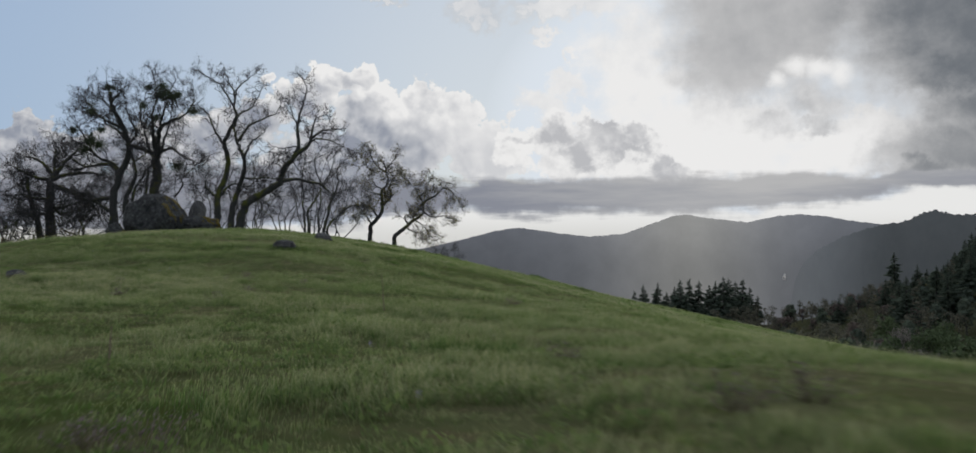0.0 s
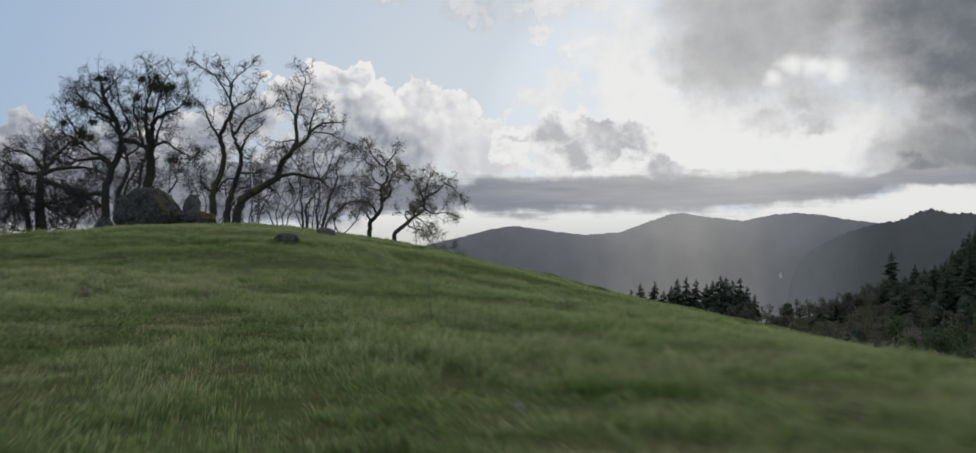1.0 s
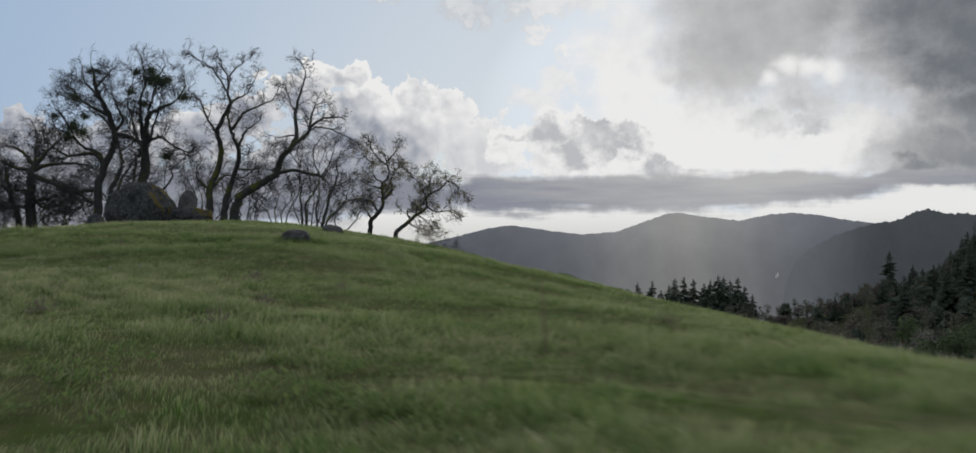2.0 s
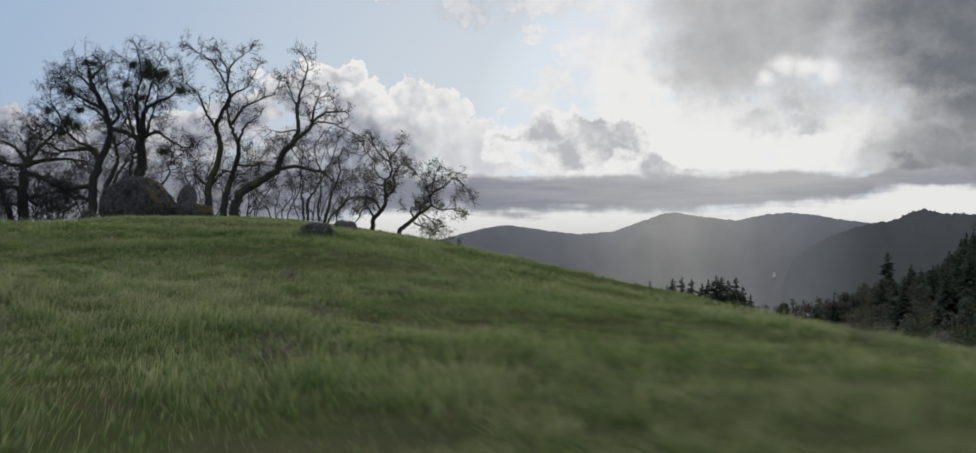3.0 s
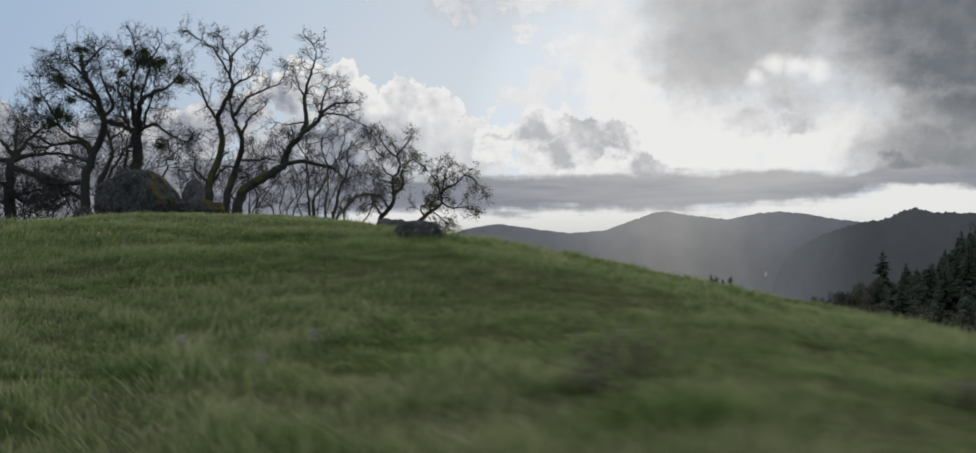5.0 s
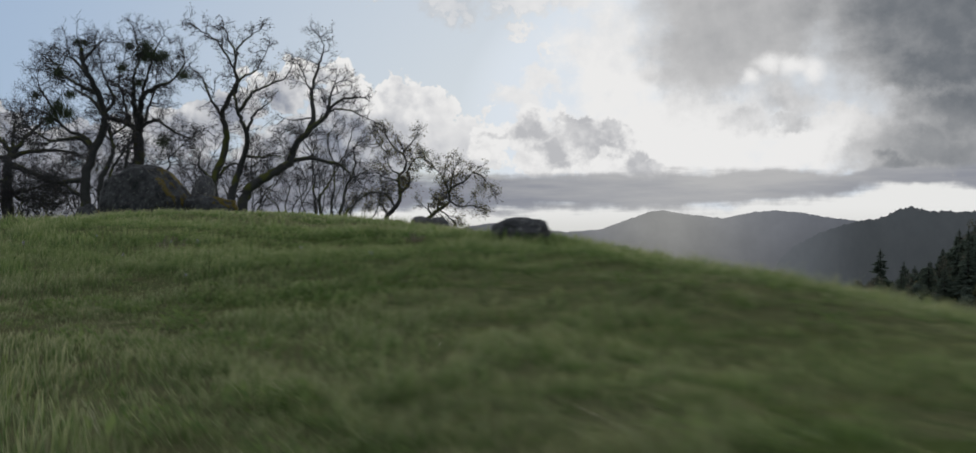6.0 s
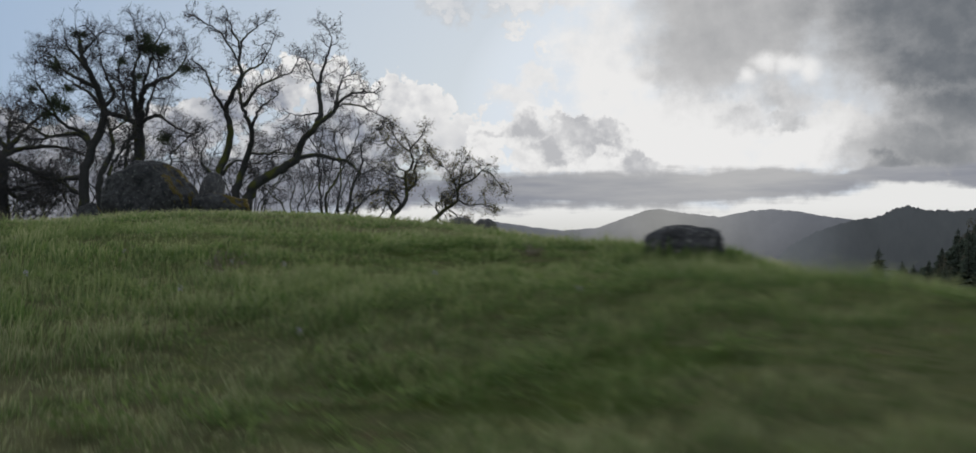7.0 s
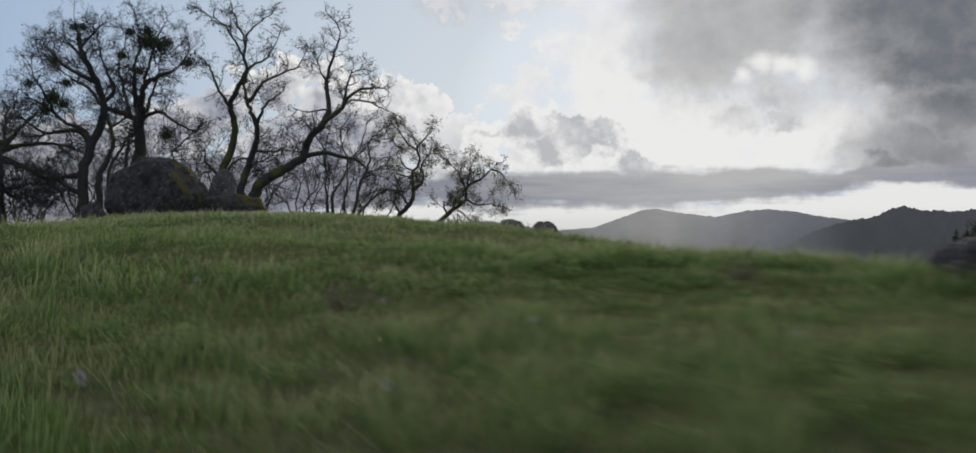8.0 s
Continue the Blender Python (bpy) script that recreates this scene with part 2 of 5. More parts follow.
def meadow_colour(k, at):
    """Patches of fresh green, olive, and dry straw colour."""
    big = k.noise(at, 0.22, 3.0, 0.6)
    mid = k.noise(at, 0.9, 4.0, 0.6)
    small = k.noise(at, 3.6, 3.0, 0.6)
    fine = k.noise(k.vec("ADD", at, (3.0, 7.0, 0.0)), 11.0, 2.0, 0.5)
    c = k.mix(k.step(big, 0.38, 0.62), (0.132, 0.172, 0.070), (0.212, 0.224, 0.132))
    c = k.mix(k.step(mid, 0.52, 0.62), c, (0.082, 0.148, 0.034))
    c = k.mix(k.step(fine, 0.52, 0.66, 0.0, 0.7), c, (0.066, 0.120, 0.032))
    c = k.mix(k.step(fine, 0.46, 0.34, 0.0, 0.45), c, (0.195, 0.215, 0.085))
    c = k.mix(k.step(small, 0.57, 0.74), c, (0.200, 0.178, 0.108))
    straw = k.noise(k.vec("ADD", at, (31.0, 5.0, 2.0)), 0.42, 4.0, 0.62)
    north = k.node("ShaderNodeSeparateXYZ")
    k.put(north.inputs[0], at)
    c = k.mix(k.math("MULTIPLY", k.step(straw, 0.48, 0.64, 0.0, 0.5), k.step(north.outputs[1], 9.0, 15.0, 1.0, 0.3)), c, (0.205, 0.185, 0.122))
    odd = k.noise(k.vec("ADD", at, (13.0, 2.0, 5.0)), 5.5, 4.0, 0.6)
    c = k.mix(k.step(odd, 0.60, 0.68, 0.0, 0.45), c, (0.150, 0.128, 0.092))
    c = k.mix(k.step(odd, 0.40, 0.32, 0.0, 0.65), c, (0.135, 0.185, 0.036))
    # a low rise where the grass is lush and dark
    gap = k.vec("LENGTH", k.vec("MULTIPLY", k.vec("SUBTRACT", at, (-5.3, 18.6, 0.0)), (0.8, 1.0, 0.0)), out=1)
    return k.mix(k.step(k.math("ADD", gap, k.math("MULTIPLY", mid, 0.8)), 1.7, 0.9, 0.0, 0.2), c, (0.062, 0.118, 0.030))


def grass_blade(k):
    geo = k.node("ShaderNodeNewGeometry")
    c = meadow_colour(k, geo.outputs["Position"])
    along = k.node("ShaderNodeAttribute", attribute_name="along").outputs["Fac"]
    # roots darkened for the shade deep in the turf, tips paled like backlit straw
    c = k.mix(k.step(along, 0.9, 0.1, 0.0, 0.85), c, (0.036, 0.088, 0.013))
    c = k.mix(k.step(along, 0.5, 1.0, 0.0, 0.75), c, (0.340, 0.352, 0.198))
    r = geo.outputs["Random Per Island"]
    c = k.mix(k.step(r, 0.0, 0.45, 0.6, 0.0), c, (0.055, 0.105, 0.020))
    c = k.mix(k.step(r, 0.75, 1.0, 0.0, 0.3), c, (0.22, 0.24, 0.10))
    return surface(k, c, 0.62, through_light=0.5, specular=0.28)


def ground_sheet(k):
    at = position(k)
    # ground darkened near the path for the shade between blades, eased off farther away
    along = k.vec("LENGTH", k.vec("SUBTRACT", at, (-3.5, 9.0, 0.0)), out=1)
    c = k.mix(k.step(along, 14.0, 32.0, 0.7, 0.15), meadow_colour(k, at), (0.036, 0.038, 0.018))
    c = k.mix(k.step(k.noise(at, 2.2, 5.0, 0.65), 0.62, 0.74), c, (0.075, 0.062, 0.04))
    woods = k.mix(k.noise(at, 0.02, 4.0), (0.02, 0.026, 0.014), (0.05, 0.05, 0.03))
    far_off = k.vec("LENGTH", k.vec("SUBTRACT", at, (-15.0, 50.0, 0.0)), out=1)
    c = k.mix(k.step(far_off, 84.0, 100.0), c, woods)
    return surface(k, c, 1.0, k.noise(at, 18.0, 5.0, 0.7), 0.05, specular=0.0)


def bark(k):
    at = position(k)
    geo = k.node("ShaderNodeNewGeometry")
    sep = k.node("ShaderNodeSeparateXYZ")
    k.put(sep.inputs[0], geo.outputs["Normal"])
    c = k.mix(k.noise(at, 5.0, 5.0, 0.7), (0.011, 0.0125, 0.014), (0.036, 0.038, 0.040))
    moss = k.step(k.math("ADD", k.noise(at, 1.1, 4.0), k.math("MULTIPLY", sep.outputs[2], 0.18)), 0.52, 0.68)
    c = k.mix(moss, c, (0.042, 0.05, 0.012))
    return surface(k, c, 0.95, k.noise(k.vec("MULTIPLY", at, (1, 1, 0.25)), 22.0, 4.0), 0.03)


def twig(k):
    at = position(k)
    return surface(k, k.mix(k.noise(at, 1.5, 3.0), (0.014, 0.015, 0.018), (0.034, 0.036, 0.042)), 0.9)


def leafy(lo, hi, through_light=0.3):
    def build(k):
        geo = k.node("ShaderNodeNewGeometry")
        c = k.mix(geo.outputs["Random Per Island"], lo, hi)
        return surface(k, c, 0.9, through_light=through_light, specular=0.05)
    return build


def lichen_stone(cut):
    """Grey stone with lichen; moss on what faces up and to the east, the more the lower cut is."""
    def build(k):
        at = position(k)
        geo = k.node("ShaderNodeNewGeometry")
        sep = k.node("ShaderNodeSeparateXYZ")
        k.put(sep.inputs[0], geo.outputs["Normal"])
        c = k.mix(k.step(k.noise(at, 3.0, 7.0, 0.75), 0.3, 0.7), (0.010, 0.013, 0.015), (0.070, 0.076, 0.084))
        c = k.mix(k.step(k.noise(at, 9.0, 4.0, 0.7), 0.58, 0.66), c, (0.125, 0.135, 0.135))
        side = k.math("ADD", k.math("MULTIPLY", sep.outputs[2], 0.28), k.math("MULTIPLY", sep.outputs[0], 0.70))
        moss = k.step(k.math("ADD", side, k.math("MULTIPLY", k.noise(at, 1.6, 5.0, 0.65), 0.7)), cut, cut + 0.12)
        c = k.mix(moss, c, k.mix(k.noise(at, 6.0, 3.0), (0.045, 0.042, 0.008), (0.115, 0.085, 0.014)))
        return surface(k, c, 0.95, k.noise(at, 5.0, 9.0, 0.75), 0.3)
    return build


def grey_stone(k):
    at = position(k)
    c = k.mix(k.noise(at, 5.0, 6.0, 0.7), (0.016, 0.019, 0.022), (0.062, 0.066, 0.072))
    c = k.mix(k.step(k.noise(at, 22.0, 4.0, 0.7), 0.55, 0.64), c, (0.15, 0.15, 0.145))
    return surface(k, c, 0.95, k.noise(at, 18.0, 6.0, 0.7), 0.04)


def far_forest_haze(veil, amount, lead=1.0):
    """Far wooded slopes, with the haze of bright air painted on as emission."""
    def build(k):
        at = position(k)
        sep = k.node("ShaderNodeSeparateXYZ")
        k.put(sep.inputs[0], at)
        turn = k.math("MULTIPLY", k.math("ARCTAN2", sep.outputs[0], sep.outputs[1]), 57.2958)
        tall = k.math("MULTIPLY", sep.outputs[2], 0.022)
        face = k.node("ShaderNodeCombineXYZ")
        k.put(face.inputs[0], turn)
        k.put(face.inputs[1], tall)
        shaft = k.node("ShaderNodeCombineXYZ")
        k.put(shaft.inputs[0], k.math("ADD", turn, k.math("MULTIPLY", tall, 0.12)))
        c = k.mix(k.noise(face.outputs[0], 1.6, 6.0, 0.7), (0.012, 0.016, 0.016), (0.034, 0.037, 0.034))
        p = surface(k, c, 1.0, specular=0.0)
        # haze glow put into the material, brightest towards the sun
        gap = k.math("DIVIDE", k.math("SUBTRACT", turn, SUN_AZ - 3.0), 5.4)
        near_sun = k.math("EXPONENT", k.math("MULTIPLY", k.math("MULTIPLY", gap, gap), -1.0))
        haze_glow = k.math("ADD", 0.74, k.math("MULTIPLY", near_sun, 1.05))
        haze_glow = k.math("MULTIPLY", haze_glow, k.step(sep.outputs[2], 90.0, -70.0, 1.12, 0.76))
        # the western end glows more, so the near range melts into the far one
        haze_glow = k.math("MULTIPLY", haze_glow, k.step(turn, 22.0, 17.2, 1.0, lead))
        haze_glow = k.math("MULTIPLY", haze_glow, k.step(k.noise(face.outputs[0], 0.7, 4.0, 0.6), 0.3, 0.7, 0.95, 1.05))
        # faint streaks in the glow stand for shafts of light
        haze_glow = k.math("MULTIPLY", haze_glow, k.step(k.noise(shaft.outputs[0], 0.5, 1.0, 0.5), 0.3, 0.7, 0.955, 1.045))
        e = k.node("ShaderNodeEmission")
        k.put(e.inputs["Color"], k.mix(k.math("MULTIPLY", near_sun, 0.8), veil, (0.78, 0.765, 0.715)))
        k.put(e.inputs["Strength"], k.math("MULTIPLY", haze_glow, amount))
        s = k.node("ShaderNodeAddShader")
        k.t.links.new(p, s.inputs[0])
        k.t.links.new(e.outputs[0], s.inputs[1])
        return s.outputs[0]
    return build


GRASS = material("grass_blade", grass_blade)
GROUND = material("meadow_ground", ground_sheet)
BARK = material("mossy_bark", bark)
TWIG = material("bare_twig", twig)
BUDS = material("brown_buds", leafy((0.04, 0.034, 0.032), (0.09, 0.075, 0.066)))
OLIVE = material("young_leaves", leafy((0.06, 0.055, 0.02), (0.14, 0.125, 0.045)))
MISTLE = material("mistletoe_leaves", leafy((0.028, 0.042, 0.028), (0.066, 0.084, 0.052), 0.2))
STONE = material("lichen_stone", lichen_stone(0.94))
MOSSY = material("mossy_stone", lichen_stone(0.66))
ROCK = material("grey_stone", grey_stone)
NEEDLE = material("conifer_needles", leafy((0.036, 0.050, 0.042), (0.066, 0.086, 0.066), 0.3))
SCRUB = material("woodland_leaves", leafy((0.046, 0.05, 0.044), (0.10, 0.098, 0.074), 0.3))
FAR = material("far_forest_haze", far_forest_haze((0.69, 0.73, 0.87), 0.165))
NEAR_RIDGE = material("near_ridge_forest_haze", far_forest_haze((0.66, 0.73, 0.86), 0.070, 2.2))


# ---------------------------------------------------------------- mesh helpers
def mesh_of(name, verts, faces, mat, smooth=True):
    me = bpy.data.meshes.new(name)
    me.from_pydata(verts, [], faces)
    if smooth:
        me.polygons.foreach_set("use_smooth", [True] * len(me.polygons))
    me.materials.append(mat)
    me.update()
    return me


def part(name, me, parent=None, label=""):
    ob = new(name, me)
    ob.parent = parent
    return tagged(ob, label) if label else ob


def anchor(name, m, label, category, group=""):
    ob = new(name)
    ob.empty_display_size = 0.2
    ob.matrix_world = m
    return tagged(ob, label, category, group)


# ---------------------------------------------------------------- ground
def lattice(ix, iy, seed):
    h = (ix.astype(np.int64) * 374761393 + iy.astype(np.int64) * 668265263 + seed * 974711) & 0x7FFFFFFF
    h = ((h ^ (h >> 13)) * 1274126177) & 0x7FFFFFFF
    return ((h ^ (h >> 16)) & 0xFFFF) / 65535.0


def value_noise(x, y, seed):
    ix, iy = np.floor(x), np.floor(y)
    fx, fy = x - ix, y - iy
    fx, fy = fx * fx * fx * (fx * (fx * 6 - 15) + 10), fy * fy * fy * (fy * (fy * 6 - 15) + 10)
    a, b = lattice(ix, iy, seed), lattice(ix + 1, iy, seed)
    c, d = lattice(ix, iy + 1, seed), lattice(ix + 1, iy + 1, seed)
    return (a + (b - a) * fx) * (1 - fy) + (c + (d - c) * fx) * fy


def fbm(x, y, seed, octaves=4):
    total, amp = 0.0, 0.5
    for i in range(octaves):
        total = total + amp * (value_noise(x, y, seed + i) - 0.5)
        x, y, amp = x * 2.03 + 17.1, y * 2.03 - 9.7, amp * 0.5
    return total


# swells of the hill: how far each stands above or below the plain dome, column by column from west to east
SWELL_X = (-46, -34, -25, -17, -10, -4, 2, 9, 17, 28, 42)
SWELL_Y = (-4, 6, 15, 24, 34, 46, 63, 86)
SWELLS = (
    -0.09, -0.41, -0.40, -0.15, -0.10, -0.19, -0.55, -0.36,
    0.04, -0.14, -0.27, -0.27, -0.32, -0.42, -0.69, -0.40,
    0.21, 0.07, -0.33, -0.53, -0.75, -0.36, 0.06, 0.02,
    0.00, 0.01, -0.47, 0.01, -0.34, -0.04, 0.44, 0.17,
    -0.62, 0.21, -0.42, 0.48, 0.44, 0.46, -0.44, -0.05,
    -0.72, 0.45, -0.11, 0.12, -0.62, 0.57, -0.88, -0.30,
    0.53, -0.14, -0.28, 0.49, -0.20, -0.04, -0.69, -1.37,
    0.67, 0.07, -0.10, -0.56, -0.58, -0.07, -0.71, -2.58,
    -0.57, -0.35, -0.23, -0.75, -0.67, -0.40, -1.04, -2.78,
    -2.29, -1.17, -0.98, -1.28, -0.64, -0.70, -1.81, -4.22,
    -1.40, -1.01, -2.14, -2.85, -1.47, -1.35, -2.63, -4.57,
)
# small hummocks round the flat rock
HUMMOCK_X, HUMMOCK_Y = (-6.0, -3.6, -1.2, 1.2, 3.6), (18.5, 20.5, 22.5, 25, 28)
HUMMOCKS = (
    -0.03, -0.06, 0.09, -0.07, 0.08,
    0.21, -0.00, 0.03, 0.13, 0.01,
    -0.08, 0.09, -0.18, 0.02, 0.07,
    -0.01, -0.04, 0.04, 0.09, 0.04,
    -0.01, -0.03, 0.06, -0.07, 0.00,
)


def smooth(x, lo, hi):
    t = np.clip((x - lo) / (hi - lo), 0, 1)
    return t * t * (3 - 2 * t)


def height(x, y, bumps=True):
    x, y = np.asarray(x, float), np.asarray(y, float)
    z = 2.0 * np.exp(-((x + 22) / 42) ** 2 - ((y - 68) / 58) ** 2) - 0.2 * np.log1p(np.exp(np.clip((x - 2) / 4, -30, 30))) - 0.02
    values = iter(SWELLS)
    for cx in SWELL_X:
        sx = np.interp(cx, (-46, -10, -4, 2, 42), (10, 7, 6, 6.5, 12))
        gx = np.exp(-(x - cx) ** 2 / (2 * sx * sx))
        for cy in SWELL_Y:
            sy = np.interp(cy, (-4, 24, 63, 86), (8, 8.5, 14, 18))
            z = z + next(values) * gx * np.exp(-(y - cy) ** 2 / (2 * sy * sy))
    rises = iter(HUMMOCKS)
    for cx in HUMMOCK_X:
        for cy in HUMMOCK_Y:
            z = z + next(rises) * np.exp(-((x - cx) ** 2 + (y - cy) ** 2) / 3.38)
    r = np.hypot(x + 15, y - 50)
    fall = 60 * np.log1p(np.exp(np.clip((r - 60) / 30, -30, 12))) / 2
    out = -5.0 - 45 * (1 - np.exp(-0.32 * fall / 45))
    # the wooded valley side climbs towards the east
    az = np.degrees(np.arctan2(x, np.maximum(y, 1.0)))
    side = np.interp(az, (12, 15.5, 18, 20, 22.5, 24, 25, 25.7, 27, 31, 50), (0, 0, 7, 15, 21, 26, 40, 48, 54, 64, 70)) * (y > 0)
    out = out + side * smooth(r, 230, 520) * (1 - smooth(r, 900, 1500)) - 34 * smooth(r, 560, 1000) - 130 * smooth(r, 900, 2000)
    out = out + 12 * fbm(x / 160, y / 160, 5, 4) * smooth(r, 120, 400)
    z = z - 0.28 * np.exp(-((x - 8) ** 2 + (y - 30) ** 2) / 90)
    # hummocks round the flat rock
    z = z + 0.12 * np.exp(-((x + 3.6) ** 2 + (y - 22.3) ** 2) / 2.0) + 0.10 * np.exp(-((x + 4.15) ** 2 + (y - 20.9) ** 2) / 0.5)
    z = z - 0.06 * np.exp(-((x + 5.2) ** 2 + (y - 25.7) ** 2) / 3.0)
    w = smooth(r, 56, 100)
    z = z * (1 - w) + out * w
    if bumps:
        near = 1 - smooth(r, 60, 110)
        z = z + near * (0.20 * fbm(x / 2.8, y / 2.8, 11, 4) + 0.05 * fbm(x / 0.7, y / 0.7, 31, 3))
    return z


GRASS_TALL = 0.055


def build_ground():
    rings, spokes = 210, 500
    r = 0.35 * (4700 / 0.35) ** (np.arange(rings) / (rings - 1))
    a = np.arange(spokes) / spokes * 2 * math.pi
    x = -3.5 + np.outer(r, np.sin(a))
    y = 9.0 + np.outer(r, np.cos(a))
    z = height(x, y) - GRASS_TALL
    verts = np.stack([x, y, z], -1).reshape(-1, 3)
    i = np.arange(rings - 1)[:, None] * spokes
    j = np.arange(spokes)[None, :]
    jn = (j + 1) % spokes
    quads = np.stack([i + j, i + spokes + j, i + spokes + jn, i + jn], -1).reshape(-1, 4)
    centre = len(verts)
    verts = np.vstack([verts, [(-3.5, 9.0, float(height(-3.5, 9.0)) - GRASS_TALL)]])
    faces = quads[:, ::-1].tolist() + [(centre, (q + 1) % spokes, q) for q in range(spokes)]
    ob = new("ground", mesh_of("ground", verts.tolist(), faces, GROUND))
    tagged(ob, "rolling green meadow hill falling into a wooded valley", "ground", kind="structure")


build_ground()


def ridge(name, label, profile, foot, crest, mat, seed, low):
    """A wooded range: crest line as azimuth and elevation in degrees, between two distances."""
    az = np.arange(profile[0][0], profile[-1][0], 0.05 if crest < 2500 else 0.08)
    el = np.interp(az, [p[0] for p in profile], [p[1] for p in profile])
    rows = 26
    verts, faces = [], []
    for q in range(rows + 4):
        s = q / (rows - 1)
        d = foot + (crest - foot) * s
        x, y = d * np.sin(np.radians(az)), d * np.cos(np.radians(az))
        top = crest * np.tan(np.radians(el)) + EYE
        spur = 70 * fbm(az / 2.2, np.full_like(az, s * 1.3), seed, 4) * (1 - abs(2 * min(s, 1) - 1)) + (18 if s > 0.93 else 3) * fbm(az / 0.22, np.full_like(az, s * 9), seed + 9, 4)
        rise = min(s, 1.0) ** 0.85 if s <= 1 else 1 - (s - 1) * 2.2
        z = low + (top - low) * rise + spur * (0.55 if s < 0.99 else 0.3)
        if 0.93 < s <= 1.0 and crest < 2500:
            z = z + 11 * np.maximum(fbm(az / 0.11, np.full_like(az, s * 20), seed + 4, 2), 0)
        verts += np.stack([x, y, z], -1).tolist()
    n = len(az)
    for q in range(rows + 3):
        faces += [(q * n + c, q * n + c + 1, (q + 1) * n + c + 1, (q + 1) * n + c) for c in range(n - 1)]
    ob = new(name, mesh_of(name, verts, faces, mat))
    tagged(ob, label, "mountain", kind="structure")


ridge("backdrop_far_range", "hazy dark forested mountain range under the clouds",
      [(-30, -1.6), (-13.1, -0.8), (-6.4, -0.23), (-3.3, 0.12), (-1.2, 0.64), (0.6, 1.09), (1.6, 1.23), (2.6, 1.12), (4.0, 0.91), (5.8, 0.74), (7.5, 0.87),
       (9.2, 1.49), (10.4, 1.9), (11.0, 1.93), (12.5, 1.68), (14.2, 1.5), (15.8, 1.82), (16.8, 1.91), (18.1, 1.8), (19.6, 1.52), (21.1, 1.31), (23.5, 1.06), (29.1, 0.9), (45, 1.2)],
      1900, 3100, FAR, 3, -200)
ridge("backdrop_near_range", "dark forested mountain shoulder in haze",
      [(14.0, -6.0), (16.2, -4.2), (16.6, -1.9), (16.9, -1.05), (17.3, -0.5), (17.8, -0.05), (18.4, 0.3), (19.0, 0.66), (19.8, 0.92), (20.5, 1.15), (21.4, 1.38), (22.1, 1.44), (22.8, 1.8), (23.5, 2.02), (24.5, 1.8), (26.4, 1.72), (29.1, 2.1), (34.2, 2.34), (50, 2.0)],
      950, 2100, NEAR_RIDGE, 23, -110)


# ---------------------------------------------------------------- bare trees
def spline(points, per):
    """Smooth line through points."""
    p = [points[0] * 2 - points[1], *points, points[-1] * 2 - points[-2]]
    out = []
    for i in range(1, len(p) - 2):
        for s in range(per):
            t = s / per
            out.append(0.5 * (2 * p[i] + (p[i + 1] - p[i - 1]) * t + (2 * p[i - 1] - 5 * p[i] + 4 * p[i + 1] - p[i + 2]) * t * t
                              + (3 * p[i] - p[i - 1] - 3 * p[i + 1] + p[i + 2]) * t ** 3))
    out.append(p[-2])
    return out


def tube(verts, faces, points, r0, r1, sides, flare=0.0):
    n = len(points)
    base = len(verts)
    for i, p in enumerate(points):
        d = (points[min(i + 1, n - 1)] - points[max(i - 1, 0)]).normalized()
        u = d.cross(Vector((0.31, 0.95, 0.07))).normalized()
        v = d.cross(u)
        t = i / (n - 1)
        r = r0 + (r1 - r0) * t ** 1.05
        if flare:
            r *= 1 + flare * max(0.0, 1 - i / 3)
        for q in range(sides):
            a = 2 * math.pi * q / sides
            verts.append(p + u * (r * math.cos(a)) + v * (r * math.sin(a)))
    for i in range(n - 1):
        for q in range(sides):
            a, b = base + i * sides + q, base + i * sides + (q + 1) % sides
            faces.append((a, b, b + sides, a + sides))


def wander(rng, start, way, length, steps, bend, lift):
    pts, p, d = [start], start.copy(), way.normalized()
    for _ in range(steps):
        d = (d + Vector((rng.gauss(0, bend), rng.gauss(0, bend), rng.gauss(0, bend) + lift))).normalized()
        p = p + d * (length / steps)
        pts.append(p)
    return pts


def aside(rng, d, spread):
    while True:
        v = Vector((rng.gauss(0, 1), rng.gauss(0, 1), rng.gauss(0, 1)))
        v = v - d * v.dot(d)
        if v.length > 0.2:
            return (d * rng.uniform(0.35, 0.8) + v.normalized() * spread).normalized()


def small_leaf(verts, faces, rng, p, size):
    a = Vector((rng.gauss(0, 1), rng.gauss(0, 1), rng.gauss(0, 1))).normalized() * size
    b = Vector((rng.gauss(0, 1), rng.gauss(0, 1), rng.gauss(0, 1))).normalized() * size * 0.6
    n = len(verts)
    verts += [p, p + a * 0.5 + b * 0.5, p + a, p + a * 0.5 - b * 0.5]
    faces.append((n, n + 1, n + 2, n + 3))


def clump(rng, centre, radius, count, size):
    """A dense ball of evergreen leaves on short stems."""
    verts, faces = [], []
    for _ in range(count):
        d = Vector((rng.gauss(0, 1), rng.gauss(0, 1), rng.gauss(0, 0.85))).normalized()
        r = radius * min(1.4, abs(rng.gauss(0, 0.66)))
        small_leaf(verts, faces, rng, centre + d * r, size * rng.uniform(0.6, 1.3))
    return verts, faces


